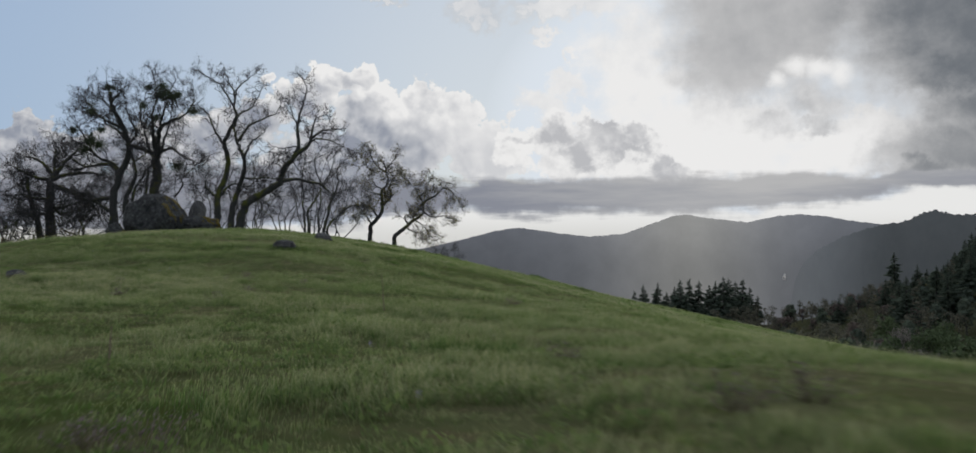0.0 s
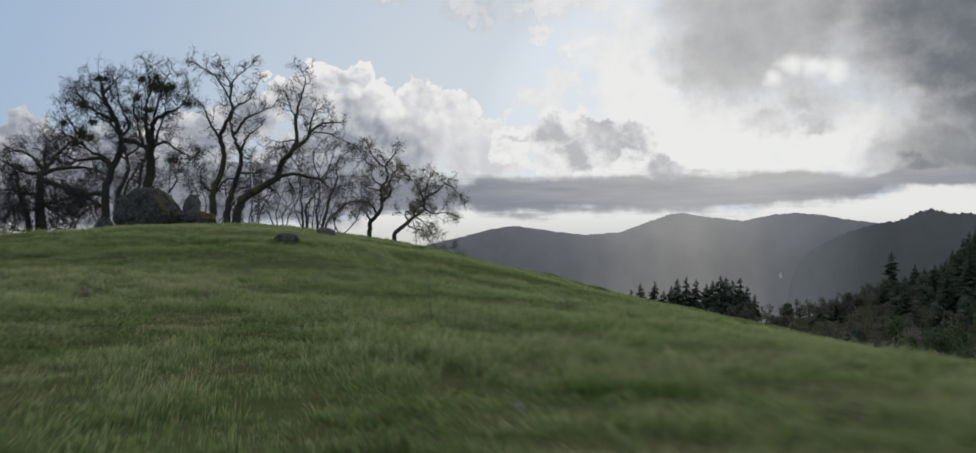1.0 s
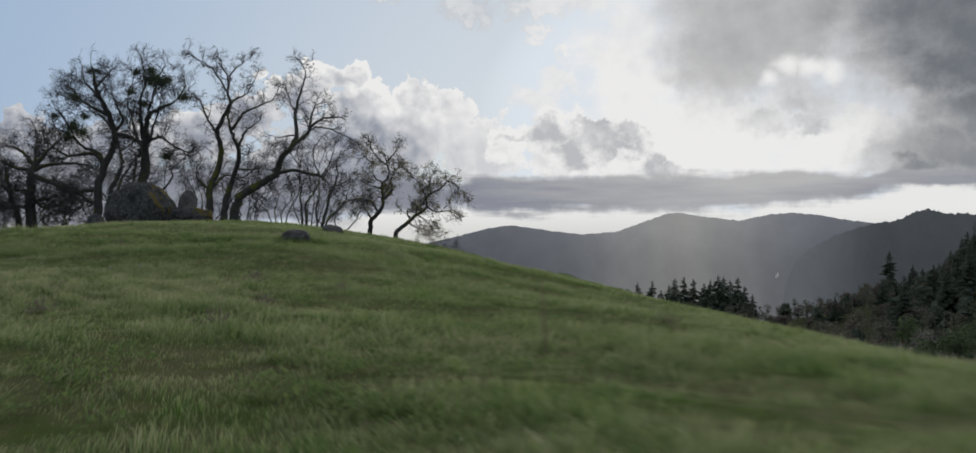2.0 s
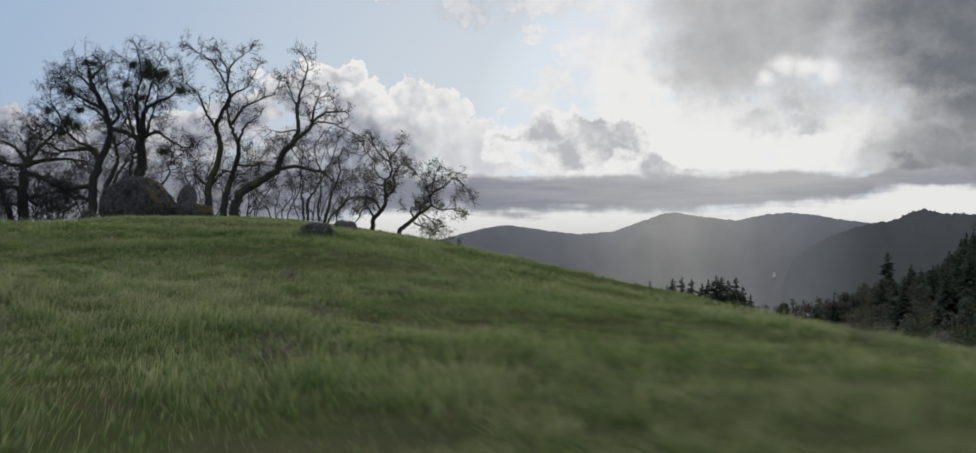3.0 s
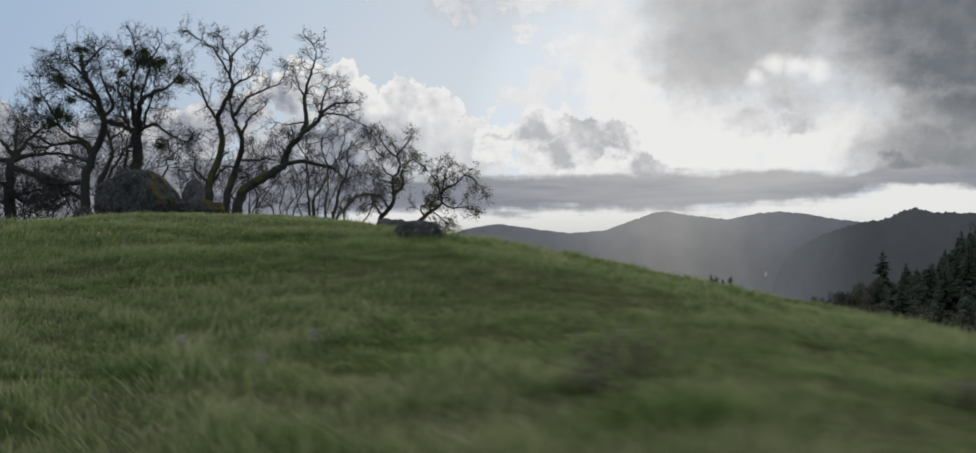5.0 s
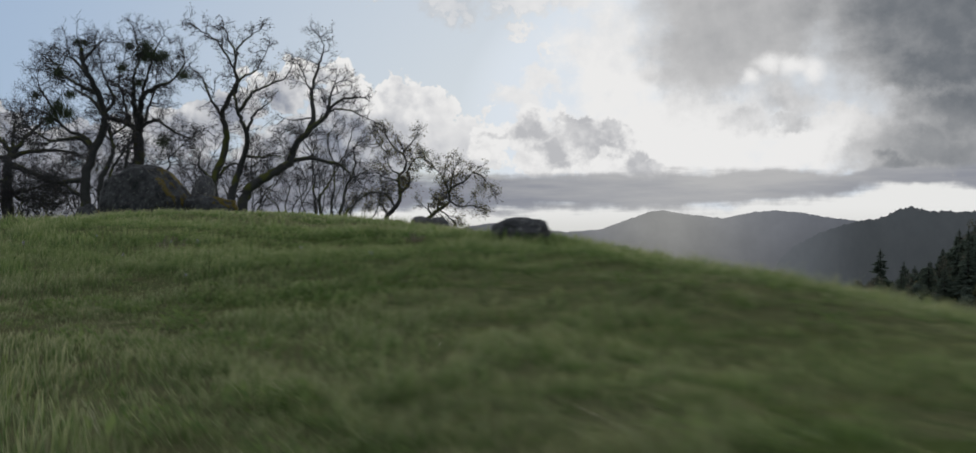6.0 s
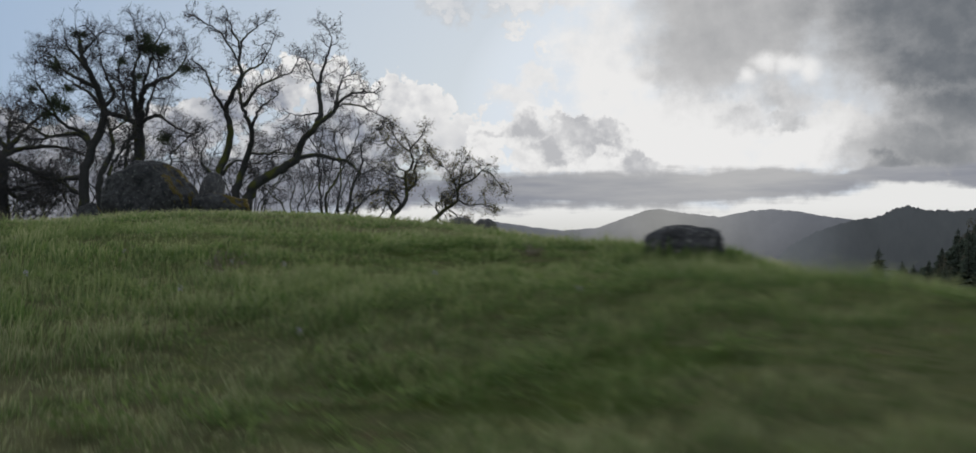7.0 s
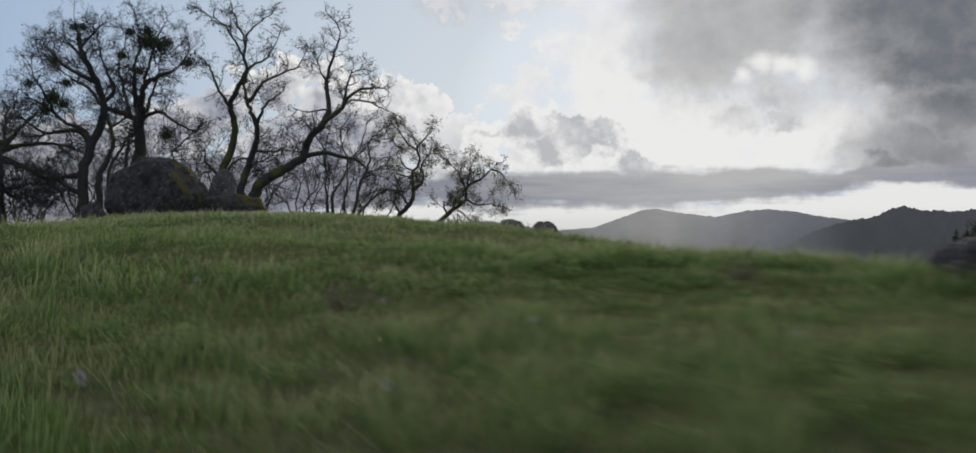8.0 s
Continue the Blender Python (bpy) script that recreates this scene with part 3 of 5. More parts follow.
def bare_tree(name, x, y, stems, limbs, label, seed, density=1.0, leaf=BUDS, leaf_size=0.07, leaves=0.8, mistletoe=(), group="oaks on the hilltop", depth=0.7, reach=1.0):
    """stems grow from the ground, limbs from a stem: radius at the foot, radius at the tip, then points as metres beside and above the tree's foot."""
    rng = random.Random(seed)
    ground_z = float(height(x, y))
    wood, wood_f, thin, thin_f, fol, fol_f = [], [], [], [], [], []
    every = [p for _, _, flat in (*stems, *limbs) for p in flat]
    heart = Vector((sum(p[0] for p in every) / len(every), 0, sum(p[1] for p in every) / len(every)))

    def place(px, pz):
        n = noise.noise(Vector((px * 0.22 + seed * 3.7, pz * 0.22, seed))) * 3.2 * depth
        return Vector((px, n * min(1.0, max(0.0, pz) / 2.5), pz))

    def sprout(start, d, spread):
        """A way off to the side of d, leaning a little out of the crown's heart."""
        out = (start - heart) * 0.06
        if out.length > 0.3:
            out = out.normalized() * 0.3
        return (aside(rng, d, spread) + out).normalized()

    def twig_fan(pts, level):
        """Side branches along a line: branches, sprays, and twigs with a bud or leaf at the tip."""
        span = sum((b - a).length for a, b in zip(pts, pts[1:]))
        count = (max(2, int(span * 3.6)), rng.randint(4, 6), rng.randint(3, 5))[level]
        for c in range(count):
            t = 0.15 + 0.85 * (c + rng.random()) / count
            f = t * (len(pts) - 1)
            i = min(int(f), len(pts) - 2)
            start = pts[i].lerp(pts[i + 1], f - i)
            d = (pts[i + 1] - pts[i]).normalized()
            ln = reach * (rng.uniform(0.5, 1.1) * (1.2 - 0.5 * t), rng.uniform(0.3, 0.6), rng.uniform(0.14, 0.38))[level]
            way = aside(rng, d, 0.95)
            if level == 2:
                tip = start + way * ln
                u = way.cross(Vector((0.3, 0.9, 0.2))).normalized() * 0.0055
                v = way.cross(u)
                n = len(thin)
                thin.extend((start + u, start - u * 0.5 + v * 0.87, start - u * 0.5 - v * 0.87, tip))
                thin_f.extend(((n, n + 1, n + 3), (n + 1, n + 2, n + 3), (n + 2, n, n + 3)))
                if rng.random() < 0.4 * leaves:
                    small_leaf(fol, fol_f, rng, tip, leaf_size * rng.uniform(0.6, 1.4))
                continue
            line = wander(rng, start, way, ln, (5, 3)[level], (0.27, 0.3)[level], 0.02)
            tube(thin, thin_f, line, (0.014, 0.009)[level], (0.008, 0.005)[level], 3)
            twig_fan(line, level + 1)

    def boughs(line, length, r, lo):
        count = max(2, int(length * 2.3 * density))
        for c in range(count + 2):
            t = min(1.0, lo + (1 - lo) * (c + rng.random()) / count)
            f = t * (len(line) - 1)
            i = min(int(f), len(line) - 2)
            start = line[i].lerp(line[i + 1], f - i)
            d = (line[i + 1] - line[i]).normalized()
            ln = reach * rng.uniform(0.7, 1.9) * (1.2 - 0.5 * t)
            way = (d + sprout(start, d, 0.8)).normalized() if c >= count else sprout(start, d, 1.05)
            bough = wander(rng, start, way, ln, 7, 0.24, 0.01)
            tube(thin, thin_f, bough, min(0.034, r + 0.01), 0.012, 4)
            twig_fan(bough, 0)

    for n, (r0, r1, flat) in enumerate((*stems, *limbs)):
        pts = [place(px, pz) for px, pz in flat]
        foot = n < len(stems)
        if foot:
            pts.insert(0, Vector((pts[0].x * 0.9, 0, -0.4)))
        line = spline(pts, 4)
        line = [p + Vector((rng.gauss(0, 0.03), rng.gauss(0, 0.04), rng.gauss(0, 0.02))) if 0 < i < len(line) - 1 else p for i, p in enumerate(line)]
        tube(wood, wood_f, line, r0, max(r1, 0.02), 9, 0.5 if foot else 0.0)
        length = sum((b - a).length for a, b in zip(line, line[1:]))
        boughs(line, length * (0.6 if foot else 1.0), r1, 0.42 if foot else 0.2)
    tree = anchor(name, pose(x, y, ground_z), label, "tree", group)
    part("trunk", mesh_of("trunk", wood, wood_f, BARK), tree, "gnarled dark trunk and limbs with moss")
    part("crown", mesh_of("crown", thin, thin_f, TWIG), tree, "bare tangled branches and twigs")
    if fol:
        tagged(part("foliage", mesh_of("foliage", fol, fol_f, leaf, False), tree), kind="stuff")
    for mx, mz, mr in mistletoe:
        v, fc = clump(rng, place(mx, mz), mr, int(5200 * mr * mr) + 320, 0.09)
        tagged(part("mistletoe", mesh_of("mistletoe", v, fc, MISTLE, False), tree, "dark round mistletoe clump"), kind="stuff")
    return tree


bare_tree("oak_tree", -17.8, 72, [
    (0.27, 0.03, [(-1.3, 0.6), (-1.3, 1.6), (-1.3, 2.4), (-1.0, 3.4), (-0.7, 4.4), (-0.6, 5.3), (-0.8, 6.1), (-0.5, 6.8), (-0.0, 7.6), (0.2, 8.1), (-0.0, 8.7), (0.1, 9.5), (-0.2, 10.3), (-0.5, 11.0)]),
    (0.25, 0.05, [(-0.3, 0.7), (-0.2, 1.6), (0.0, 2.6), (0.3, 3.5), (0.6, 4.3), (0.7, 5.1), (0.4, 5.8), (0.2, 6.4), (0.1, 7.2), (0.2, 7.8)]),
    (0.33, 0.03, [(0.4, 0.7), (0.6, 1.5), (1.0, 2.1), (1.7, 2.5), (2.5, 3.0), (3.1, 3.4), (3.3, 3.9), (3.6, 4.5), (4.1, 5.0), (4.5, 5.5), (5.0, 5.8), (5.3, 6.2), (5.6, 6.7), (6.2, 7.1), (6.9, 7.2), (7.4, 7.2)]),
], [
    (0.1, 0.02, [(-0.8, 6.1), (-1.2, 6.7), (-1.6, 7.3), (-1.8, 8.1), (-2.1, 8.5), (-2.6, 8.9)]),
    (0.08, 0.02, [(0.1, 8.0), (0.6, 8.4), (1.1, 8.7), (1.4, 9.3), (1.7, 10.0)]),
    (0.07, 0.02, [(0.0, 8.8), (-0.4, 9.5), (-0.8, 10.2), (-1.4, 10.6), (-2.0, 10.9)]),
    (0.07, 0.02, [(0.1, 9.2), (0.3, 10.0), (0.7, 10.6), (1.1, 11.0)]),
    (0.11, 0.02, [(0.3, 6.3), (0.6, 6.7), (1.0, 7.4), (1.5, 7.7), (2.1, 8.1), (2.7, 8.5), (3.1, 9.3)]),
    (0.1, 0.02, [(0.7, 5.1), (1.0, 5.8), (1.3, 6.2), (1.8, 6.7), (2.1, 7.0)]),
    (0.09, 0.02, [(-1.1, 2.6), (-0.7, 3.1), (-0.2, 3.4), (0.5, 3.2), (1.1, 3.3), (1.8, 3.8)]),
    (0.08, 0.02, [(0.6, 3.8), (1.4, 3.7), (2.1, 3.8), (2.9, 3.7)]),
    (0.15, 0.02, [(4.2, 5.1), (4.5, 5.9), (4.4, 6.9), (4.3, 7.5), (4.4, 8.2), (4.6, 8.9), (4.9, 9.5), (5.1, 10.0), (4.9, 10.6)]),
    (0.1, 0.02, [(5.3, 6.3), (5.4, 6.9), (5.5, 7.5), (5.7, 8.0), (6.3, 8.2)]),
    (0.07, 0.02, [(5.3, 6.3), (5.9, 6.5), (6.7, 6.4), (7.2, 6.2), (7.9, 5.9)]),
    (0.06, 0.02, [(4.5, 5.9), (4.0, 5.9), (3.4, 5.8), (2.9, 5.9)]),
    (0.14, 0.03, [(3.3, 3.5), (4.2, 3.7), (5.2, 3.5), (5.9, 3.4), (6.3, 3.1), (6.7, 2.7)]),
    (0.06, 0.02, [(4.4, 7.5), (4.0, 8.1), (3.7, 8.8), (3.4, 9.3)]),
    (0.1, 0.03, [(-1.3, 2.5), (-1.8, 2.8), (-2.1, 3.3), (-2.1, 4.0)]),
], "tall bare oak with three curved mossy stems", 4, 0.82, leaf_size=0.10, leaves=1.3, reach=0.75)
bare_tree("oak_tree", -24.45, 74, [
    (0.42, 0.26, [(0.3, 1.0), (0.2, 2.7), (0.3, 4.3), (0.2, 5.7), (0.1, 6.2)]),
    (0.15, 0.05, [(-0.2, 1.0), (-0.3, 2.7), (-0.3, 4.3), (-0.2, 5.3), (0.2, 5.7)]),
], [
    (0.24, 0.04, [(0.3, 5.8), (0.5, 6.4), (0.4, 6.9), (0.6, 7.5), (0.9, 8.0), (1.4, 8.3), (1.8, 8.5), (2.3, 8.7), (2.7, 9.1)]),
    (0.17, 0.04, [(0.2, 6.1), (0.1, 7.1), (0.1, 7.9), (0.2, 8.5), (0.3, 9.1), (0.5, 9.8)]),
    (0.09, 0.02, [(0.8, 6.4), (1.1, 7.2), (1.4, 7.9), (1.5, 8.9), (1.5, 9.8)]),
    (0.1, 0.02, [(0.7, 7.8), (0.9, 8.7), (1.1, 9.5), (1.2, 10.8), (1.6, 11.7)]),
    (0.18, 0.03, [(0.2, 6.0), (-0.7, 6.4), (-1.7, 6.7), (-2.2, 7.2), (-2.7, 7.8), (-3.4, 8.2), (-4.1, 8.7)]),
    (0.1, 0.02, [(-0.3, 6.3), (-0.5, 7.0), (-0.5, 7.9), (-0.7, 8.6), (-0.4, 9.5), (-0.2, 10.5)]),
    (0.12, 0.02, [(0.3, 6.0), (1.0, 6.3), (1.7, 6.4), (2.3, 6.0), (2.9, 5.6), (3.7, 5.3), (4.5, 5.7)]),
    (0.07, 0.02, [(1.5, 2.9), (2.1, 3.7), (2.2, 4.2), (3.1, 4.9), (3.9, 5.4)]),
    (0.06, 0.02, [(2.7, 9.1), (3.0, 9.9), (2.8, 10.7)]),
    (0.06, 0.02, [(0.5, 9.8), (0.3, 10.8), (0.1, 11.7)]),
], "bare oak with a straight trunk and dark mistletoe clumps", 9, 1.25, leaves=0.8, reach=0.9,
          mistletoe=[(0.8, 10.3, 0.76), (1.4, 10.2, 0.63), (0.7, 11.0, 0.51), (1.7, 10.4, 0.46), (-0.1, 10.8, 0.38), (3.1, 9.1, 0.58), (0.5, 8.6, 0.42), (-0.4, 9.4, 0.38), (1.9, 5.1, 0.50)])
bare_tree("oak_tree", -25.5, 70, [
    (0.3, 0.1, [(-0.0, 1.0), (-0.0, 2.1), (0.1, 3.2), (0.3, 4.2), (0.6, 5.1), (0.8, 5.9), (0.8, 6.7), (0.6, 7.6), (0.3, 8.4), (-0.0, 9.2), (-0.1, 9.9)]),
    (0.2, 0.05, [(0.9, 1.0), (0.9, 2.5), (1.2, 3.5), (1.4, 4.1), (1.4, 4.7), (1.1, 5.4), (0.9, 6.1)]),
    (0.13, 0.03, [(1.4, 1.0), (1.4, 3.0), (1.8, 3.9), (2.1, 4.6), (2.2, 5.3)]),
], [
    (0.16, 0.03, [(0.3, 4.3), (-0.2, 4.9), (-0.8, 5.1), (-1.4, 5.0), (-2.0, 4.9), (-2.6, 4.7), (-3.3, 5.0)]),
    (0.13, 0.03, [(0.2, 4.6), (-0.3, 5.2), (-1.0, 5.4), (-1.6, 5.9), (-2.1, 6.3), (-2.8, 6.7)]),
    (0.15, 0.03, [(0.0, 2.7), (-0.8, 2.7), (-1.5, 2.6), (-2.3, 2.7), (-3.0, 3.2), (-3.7, 3.6)]),
    (0.14, 0.03, [(-0.0, 1.8), (-0.8, 2.1), (-1.4, 2.5), (-1.8, 2.8)]),
    (0.12, 0.02, [(0.7, 6.4), (1.3, 7.1), (1.2, 7.8), (1.0, 8.6), (0.9, 9.5)]),
    (0.12, 0.02, [(0.6, 7.5), (-0.1, 7.8), (-0.7, 8.2), (-1.2, 8.5), (-1.9, 8.9)]),
    (0.09, 0.02, [(0.3, 8.4), (-0.1, 8.9), (-0.6, 9.4), (-1.2, 9.6)]),
    (0.08, 0.02, [(-0.0, 9.2), (0.6, 9.8), (1.0, 10.2)]),
    (0.08, 0.02, [(-1.6, 5.9), (-1.9, 6.7), (-2.4, 7.5), (-2.7, 8.2)]),
    (0.07, 0.02, [(-1.2, 8.5), (-1.6, 9.1), (-2.3, 9.4)]),
    (0.08, 0.02, [(-2.1, 4.9), (-2.9, 5.4), (-3.5, 6.1)]),
    (0.07, 0.02, [(1.1, 5.3), (1.6, 5.5), (2.0, 6.1), (1.7, 6.7)]),
], "wide bare oak with low sweeping mossy limbs", 15, 1.3, leaves=0.8,
          mistletoe=[(-0.4, 10.3, 0.32), (0.1, 10.2, 0.16), (-1.4, 8.6, 0.44), (-1.6, 6.7, 0.60), (-1.1, 6.4, 0.40), (-2.1, 6.1, 0.36), (-0.8, 7.4, 0.28), (-2.8, 7.4, 0.32)])
bare_tree("oak_tree", -32.0, 75, [
    (0.4, 0.2, [(0.2, 1.7), (0.3, 2.9), (0.3, 3.9), (0.2, 4.8), (0.4, 5.5)]),
    (0.24, 0.08, [(-0.6, 1.7), (-0.8, 2.9), (-1.1, 3.9), (-1.3, 5.0)]),
], [
    (0.2, 0.03, [(0.3, 4.5), (1.4, 4.1), (2.4, 3.5), (3.2, 2.8), (3.7, 2.0)]),
    (0.16, 0.03, [(0.3, 4.9), (1.0, 5.3), (2.2, 5.5), (3.3, 5.4), (4.2, 5.0)]),
    (0.16, 0.03, [(0.2, 5.3), (-0.4, 6.0), (-1.2, 6.5), (-1.8, 6.6)]),
    (0.14, 0.03, [(0.4, 5.5), (0.8, 6.4), (1.4, 7.0), (1.9, 7.5)]),
    (0.16, 0.03, [(0.2, 5.0), (-0.7, 5.0), (-1.7, 5.5), (-2.6, 5.9)]),
    (0.12, 0.03, [(0.3, 2.8), (1.2, 2.9), (2.1, 3.3), (2.7, 3.8)]),
    (0.14, 0.03, [(0.3, 3.3), (1.0, 2.4), (1.8, 2.5), (2.7, 2.1)]),
    (0.13, 0.03, [(0.3, 5.4), (0.0, 6.6), (-0.1, 7.6)]),
    (0.12, 0.03, [(0.2, 3.5), (-0.7, 3.5), (-1.8, 3.8), (-2.7, 3.5)]),
    (0.1, 0.03, [(0.2, 2.5), (-0.8, 2.3), (-1.8, 2.6)]),
], "dense dark bare oak at the edge of the grove", 21, 1.9, leaves=0.8)
bare_tree("oak_tree", -10.7, 93, [
    (0.22, 0.05, [(0.0, 1.1), (0.1, 1.9), (0.5, 2.3), (0.9, 2.7), (1.1, 3.2), (1.1, 3.7), (1.0, 4.4), (1.0, 5.1), (1.4, 5.6), (1.5, 6.3), (1.3, 7.0), (1.1, 7.6)]),
], [
    (0.13, 0.03, [(1.1, 3.7), (1.7, 4.3), (1.8, 4.9), (1.6, 5.5), (1.9, 6.1), (2.3, 6.5)]),
    (0.11, 0.02, [(0.7, 2.4), (0.5, 3.0), (0.1, 3.5), (-0.4, 3.7), (-1.4, 3.7), (-2.2, 3.4), (-2.9, 2.7)]),
    (0.1, 0.02, [(0.1, 2.0), (-0.2, 2.6), (-0.6, 3.0), (-1.2, 2.6)]),
    (0.08, 0.02, [(1.1, 4.6), (0.5, 4.8), (-0.1, 4.9), (-0.6, 5.2)]),
    (0.08, 0.02, [(1.3, 6.8), (0.6, 7.3), (0.1, 8.0), (-0.2, 8.7)]),
    (0.08, 0.02, [(1.3, 7.0), (1.9, 7.6), (2.4, 8.3)]),
    (0.07, 0.02, [(1.0, 5.2), (0.5, 5.5), (0.1, 6.1), (-0.0, 6.9)]),
    (0.06, 0.02, [(-0.0, 6.9), (-0.6, 7.6), (-1.0, 8.3)]),
], "small crooked oak with sparse olive leaves", 27, 1.2, OLIVE, 0.13, 2.2, reach=0.8)
bare_tree("oak_tree", -8.0, 90, [
    (0.21, 0.06, [(-0.2, 1.2), (0.3, 1.8), (0.9, 2.3), (1.4, 2.8), (1.9, 3.1), (2.3, 3.5), (2.3, 4.0), (2.2, 4.5)]),
], [
    (0.12, 0.02, [(2.2, 4.1), (2.6, 4.6), (3.3, 4.9), (3.8, 5.4), (4.4, 5.9)]),
    (0.09, 0.03, [(1.4, 2.9), (1.5, 3.4), (2.0, 3.7), (2.3, 3.9)]),
    (0.09, 0.02, [(1.0, 2.4), (0.7, 2.9), (0.8, 3.3), (1.3, 3.3)]),
    (0.08, 0.02, [(2.2, 4.4), (1.9, 5.0), (1.6, 5.6), (1.1, 6.1)]),
    (0.08, 0.02, [(2.4, 4.5), (2.5, 5.4), (2.8, 6.2)]),
    (0.08, 0.02, [(2.3, 3.5), (3.1, 3.1), (4.1, 3.2), (4.6, 3.0)]),
    (0.07, 0.02, [(0.8, 2.2), (1.4, 1.8), (2.0, 1.7), (2.2, 1.3)]),
    (0.06, 0.02, [(1.6, 2.8), (2.3, 2.3), (2.8, 1.7), (3.3, 1.1)]),
    (0.07, 0.02, [(4.1, 5.6), (4.7, 5.4), (5.2, 4.8), (5.6, 4.3)]),
    (0.06, 0.02, [(1.1, 6.1), (0.6, 6.5), (0.2, 6.8)]),
], "small oak leaning over with sparse olive leaves", 33, 1.2, OLIVE, 0.13, 2.2, reach=0.8)
bare_tree("young_tree", -13.6, 80, [
    (0.1, 0.02, [(-0.7, 1.1), (-0.7, 1.9), (-0.8, 2.8), (-0.8, 3.7), (-1.0, 4.5), (-0.8, 5.4), (-0.6, 6.2)]),
    (0.11, 0.02, [(-0.4, 1.2), (-0.4, 2.2), (-0.1, 2.8), (0.3, 3.7), (0.4, 4.5), (-0.0, 5.4), (0.1, 6.3), (0.6, 7.1)]),
    (0.09, 0.02, [(0.4, 1.0), (0.3, 1.9), (0.4, 2.8), (0.4, 3.7), (0.7, 4.4), (1.2, 5.0)]),
    (0.13, 0.02, [(0.8, 1.0), (1.0, 1.9), (1.2, 3.0), (1.5, 3.7), (1.8, 4.6), (1.7, 5.4), (2.2, 6.0), (2.8, 6.4)]),
    (0.1, 0.02, [(1.1, 1.0), (1.7, 1.7), (2.2, 2.3), (2.9, 2.6), (3.7, 2.5)]),
], [
    (0.06, 0.02, [(1.4, 3.6), (2.1, 3.8), (2.8, 4.1)]),
    (0.06, 0.02, [(0.4, 4.3), (1.0, 4.9), (1.4, 5.8), (1.6, 6.7)]),
    (0.05, 0.02, [(-0.8, 4.9), (-1.3, 5.6), (-1.6, 6.2)]),
], "cluster of thin bare young stems", 39, 0.75, leaves=0.5, reach=0.8)


# place, height and width of each tree in the thicket
THICKET = [(-25.0, 90, 7.6, 2.8), (-20.5, 90, 8.0, 2.8), (-15.8, 92, 7.4, 2.8), (-29.5, 86, 7.0, 3.0), (-33.0, 82, 6.5, 3.0), (-36.5, 77, 7.0, 2.6), (-27.5, 79, 4.6, 2.6),
           (-21.3, 81, 4.8, 2.6), (-30.3, 72, 3.6, 2.8), (-34.5, 73, 4.8, 2.8), (-28.3, 72, 3.2, 2.4), (-15.6, 78, 4.6, 2.6), (-12.3, 84, 5.0, 2.6), (-18.3, 79, 4.2, 2.4),
           (-36.0, 71, 3.2, 2.8), (-33.4, 69, 2.8, 2.8), (-30.6, 69, 2.4, 2.4), (-5.1, 121, 4.4, 1.8)]
for n, (x, y, tall, wide) in enumerate(THICKET):
    r = random.Random(90 + n)
    stems = []
    for q in range(4):
        b = (q - 1.5) * 0.35 * wide
        stems.append((0.06, 0.02, [(b * 0.35, 0.3), (b * 0.8 + r.uniform(-0.6, 0.6), tall * 0.3), (b * 1.2 + r.uniform(-0.8, 0.8), tall * 0.6), (b * 1.6 + r.uniform(-1.0, 1.0), tall * r.uniform(0.7, 1.0))]))
    bare_tree("thicket_tree", x, y, stems, [], "bare many-stemmed tree in the thicket behind", 50 + n, 1.1 if y < 72 else 0.65 if x < -26 else 0.75, leaves=0.3, group="thicket behind the grove")


# ---------------------------------------------------------------- rocks
def rock_mesh(name, sx, sy, sz, seed, mat, cuts=7, rough=0.12, sub=5, faces=()):
    rng = random.Random(seed)
    bm = bmesh.new()
    bmesh.ops.create_icosphere(bm, subdivisions=sub, radius=1.0)
    planes = [(Vector((rng.gauss(0, 1), rng.gauss(0, 1), rng.gauss(0.2, 0.8))).normalized(), rng.uniform(0.72, 0.92)) for _ in range(cuts)] + [(Vector(f[:3]).normalized(), f[3]) for f in faces]
    for v in bm.verts:
        p = v.co.copy()
        for n, d in planes:
            over = p.dot(n) - d
            if over > 0:
                p -= n * over * 0.85
        q = p * 1.7 + Vector((seed * 5.1, 0, 0))
        p *= 1 + rough * noise.noise(q) * 1.6 + rough * 0.5 * noise.noise(q * 3.1) + rough * 0.22 * noise.noise(q * 8.3)
        v.co = Vector((p.x * sx, p.y * sy, p.z * sz))
    me = bpy.data.meshes.new(name)
    bm.to_mesh(me)
    bm.free()
    me.polygons.foreach_set("use_smooth", [True] * len(me.polygons))
    me.materials.append(mat)
    return me


def boulder(name, x, y, sink, sx, sy, sz, seed, mat, label, turn=0.0, lean=0.0, **kw):
    ob = new(name, rock_mesh(name, sx, sy, sz, seed, mat, **kw))
    ob.matrix_world = pose(x, y, float(height(x, y)) + sz * 0.8 - sink, 0, lean, turn)
    return tagged(ob, label, "rock", "rocks on the hilltop")


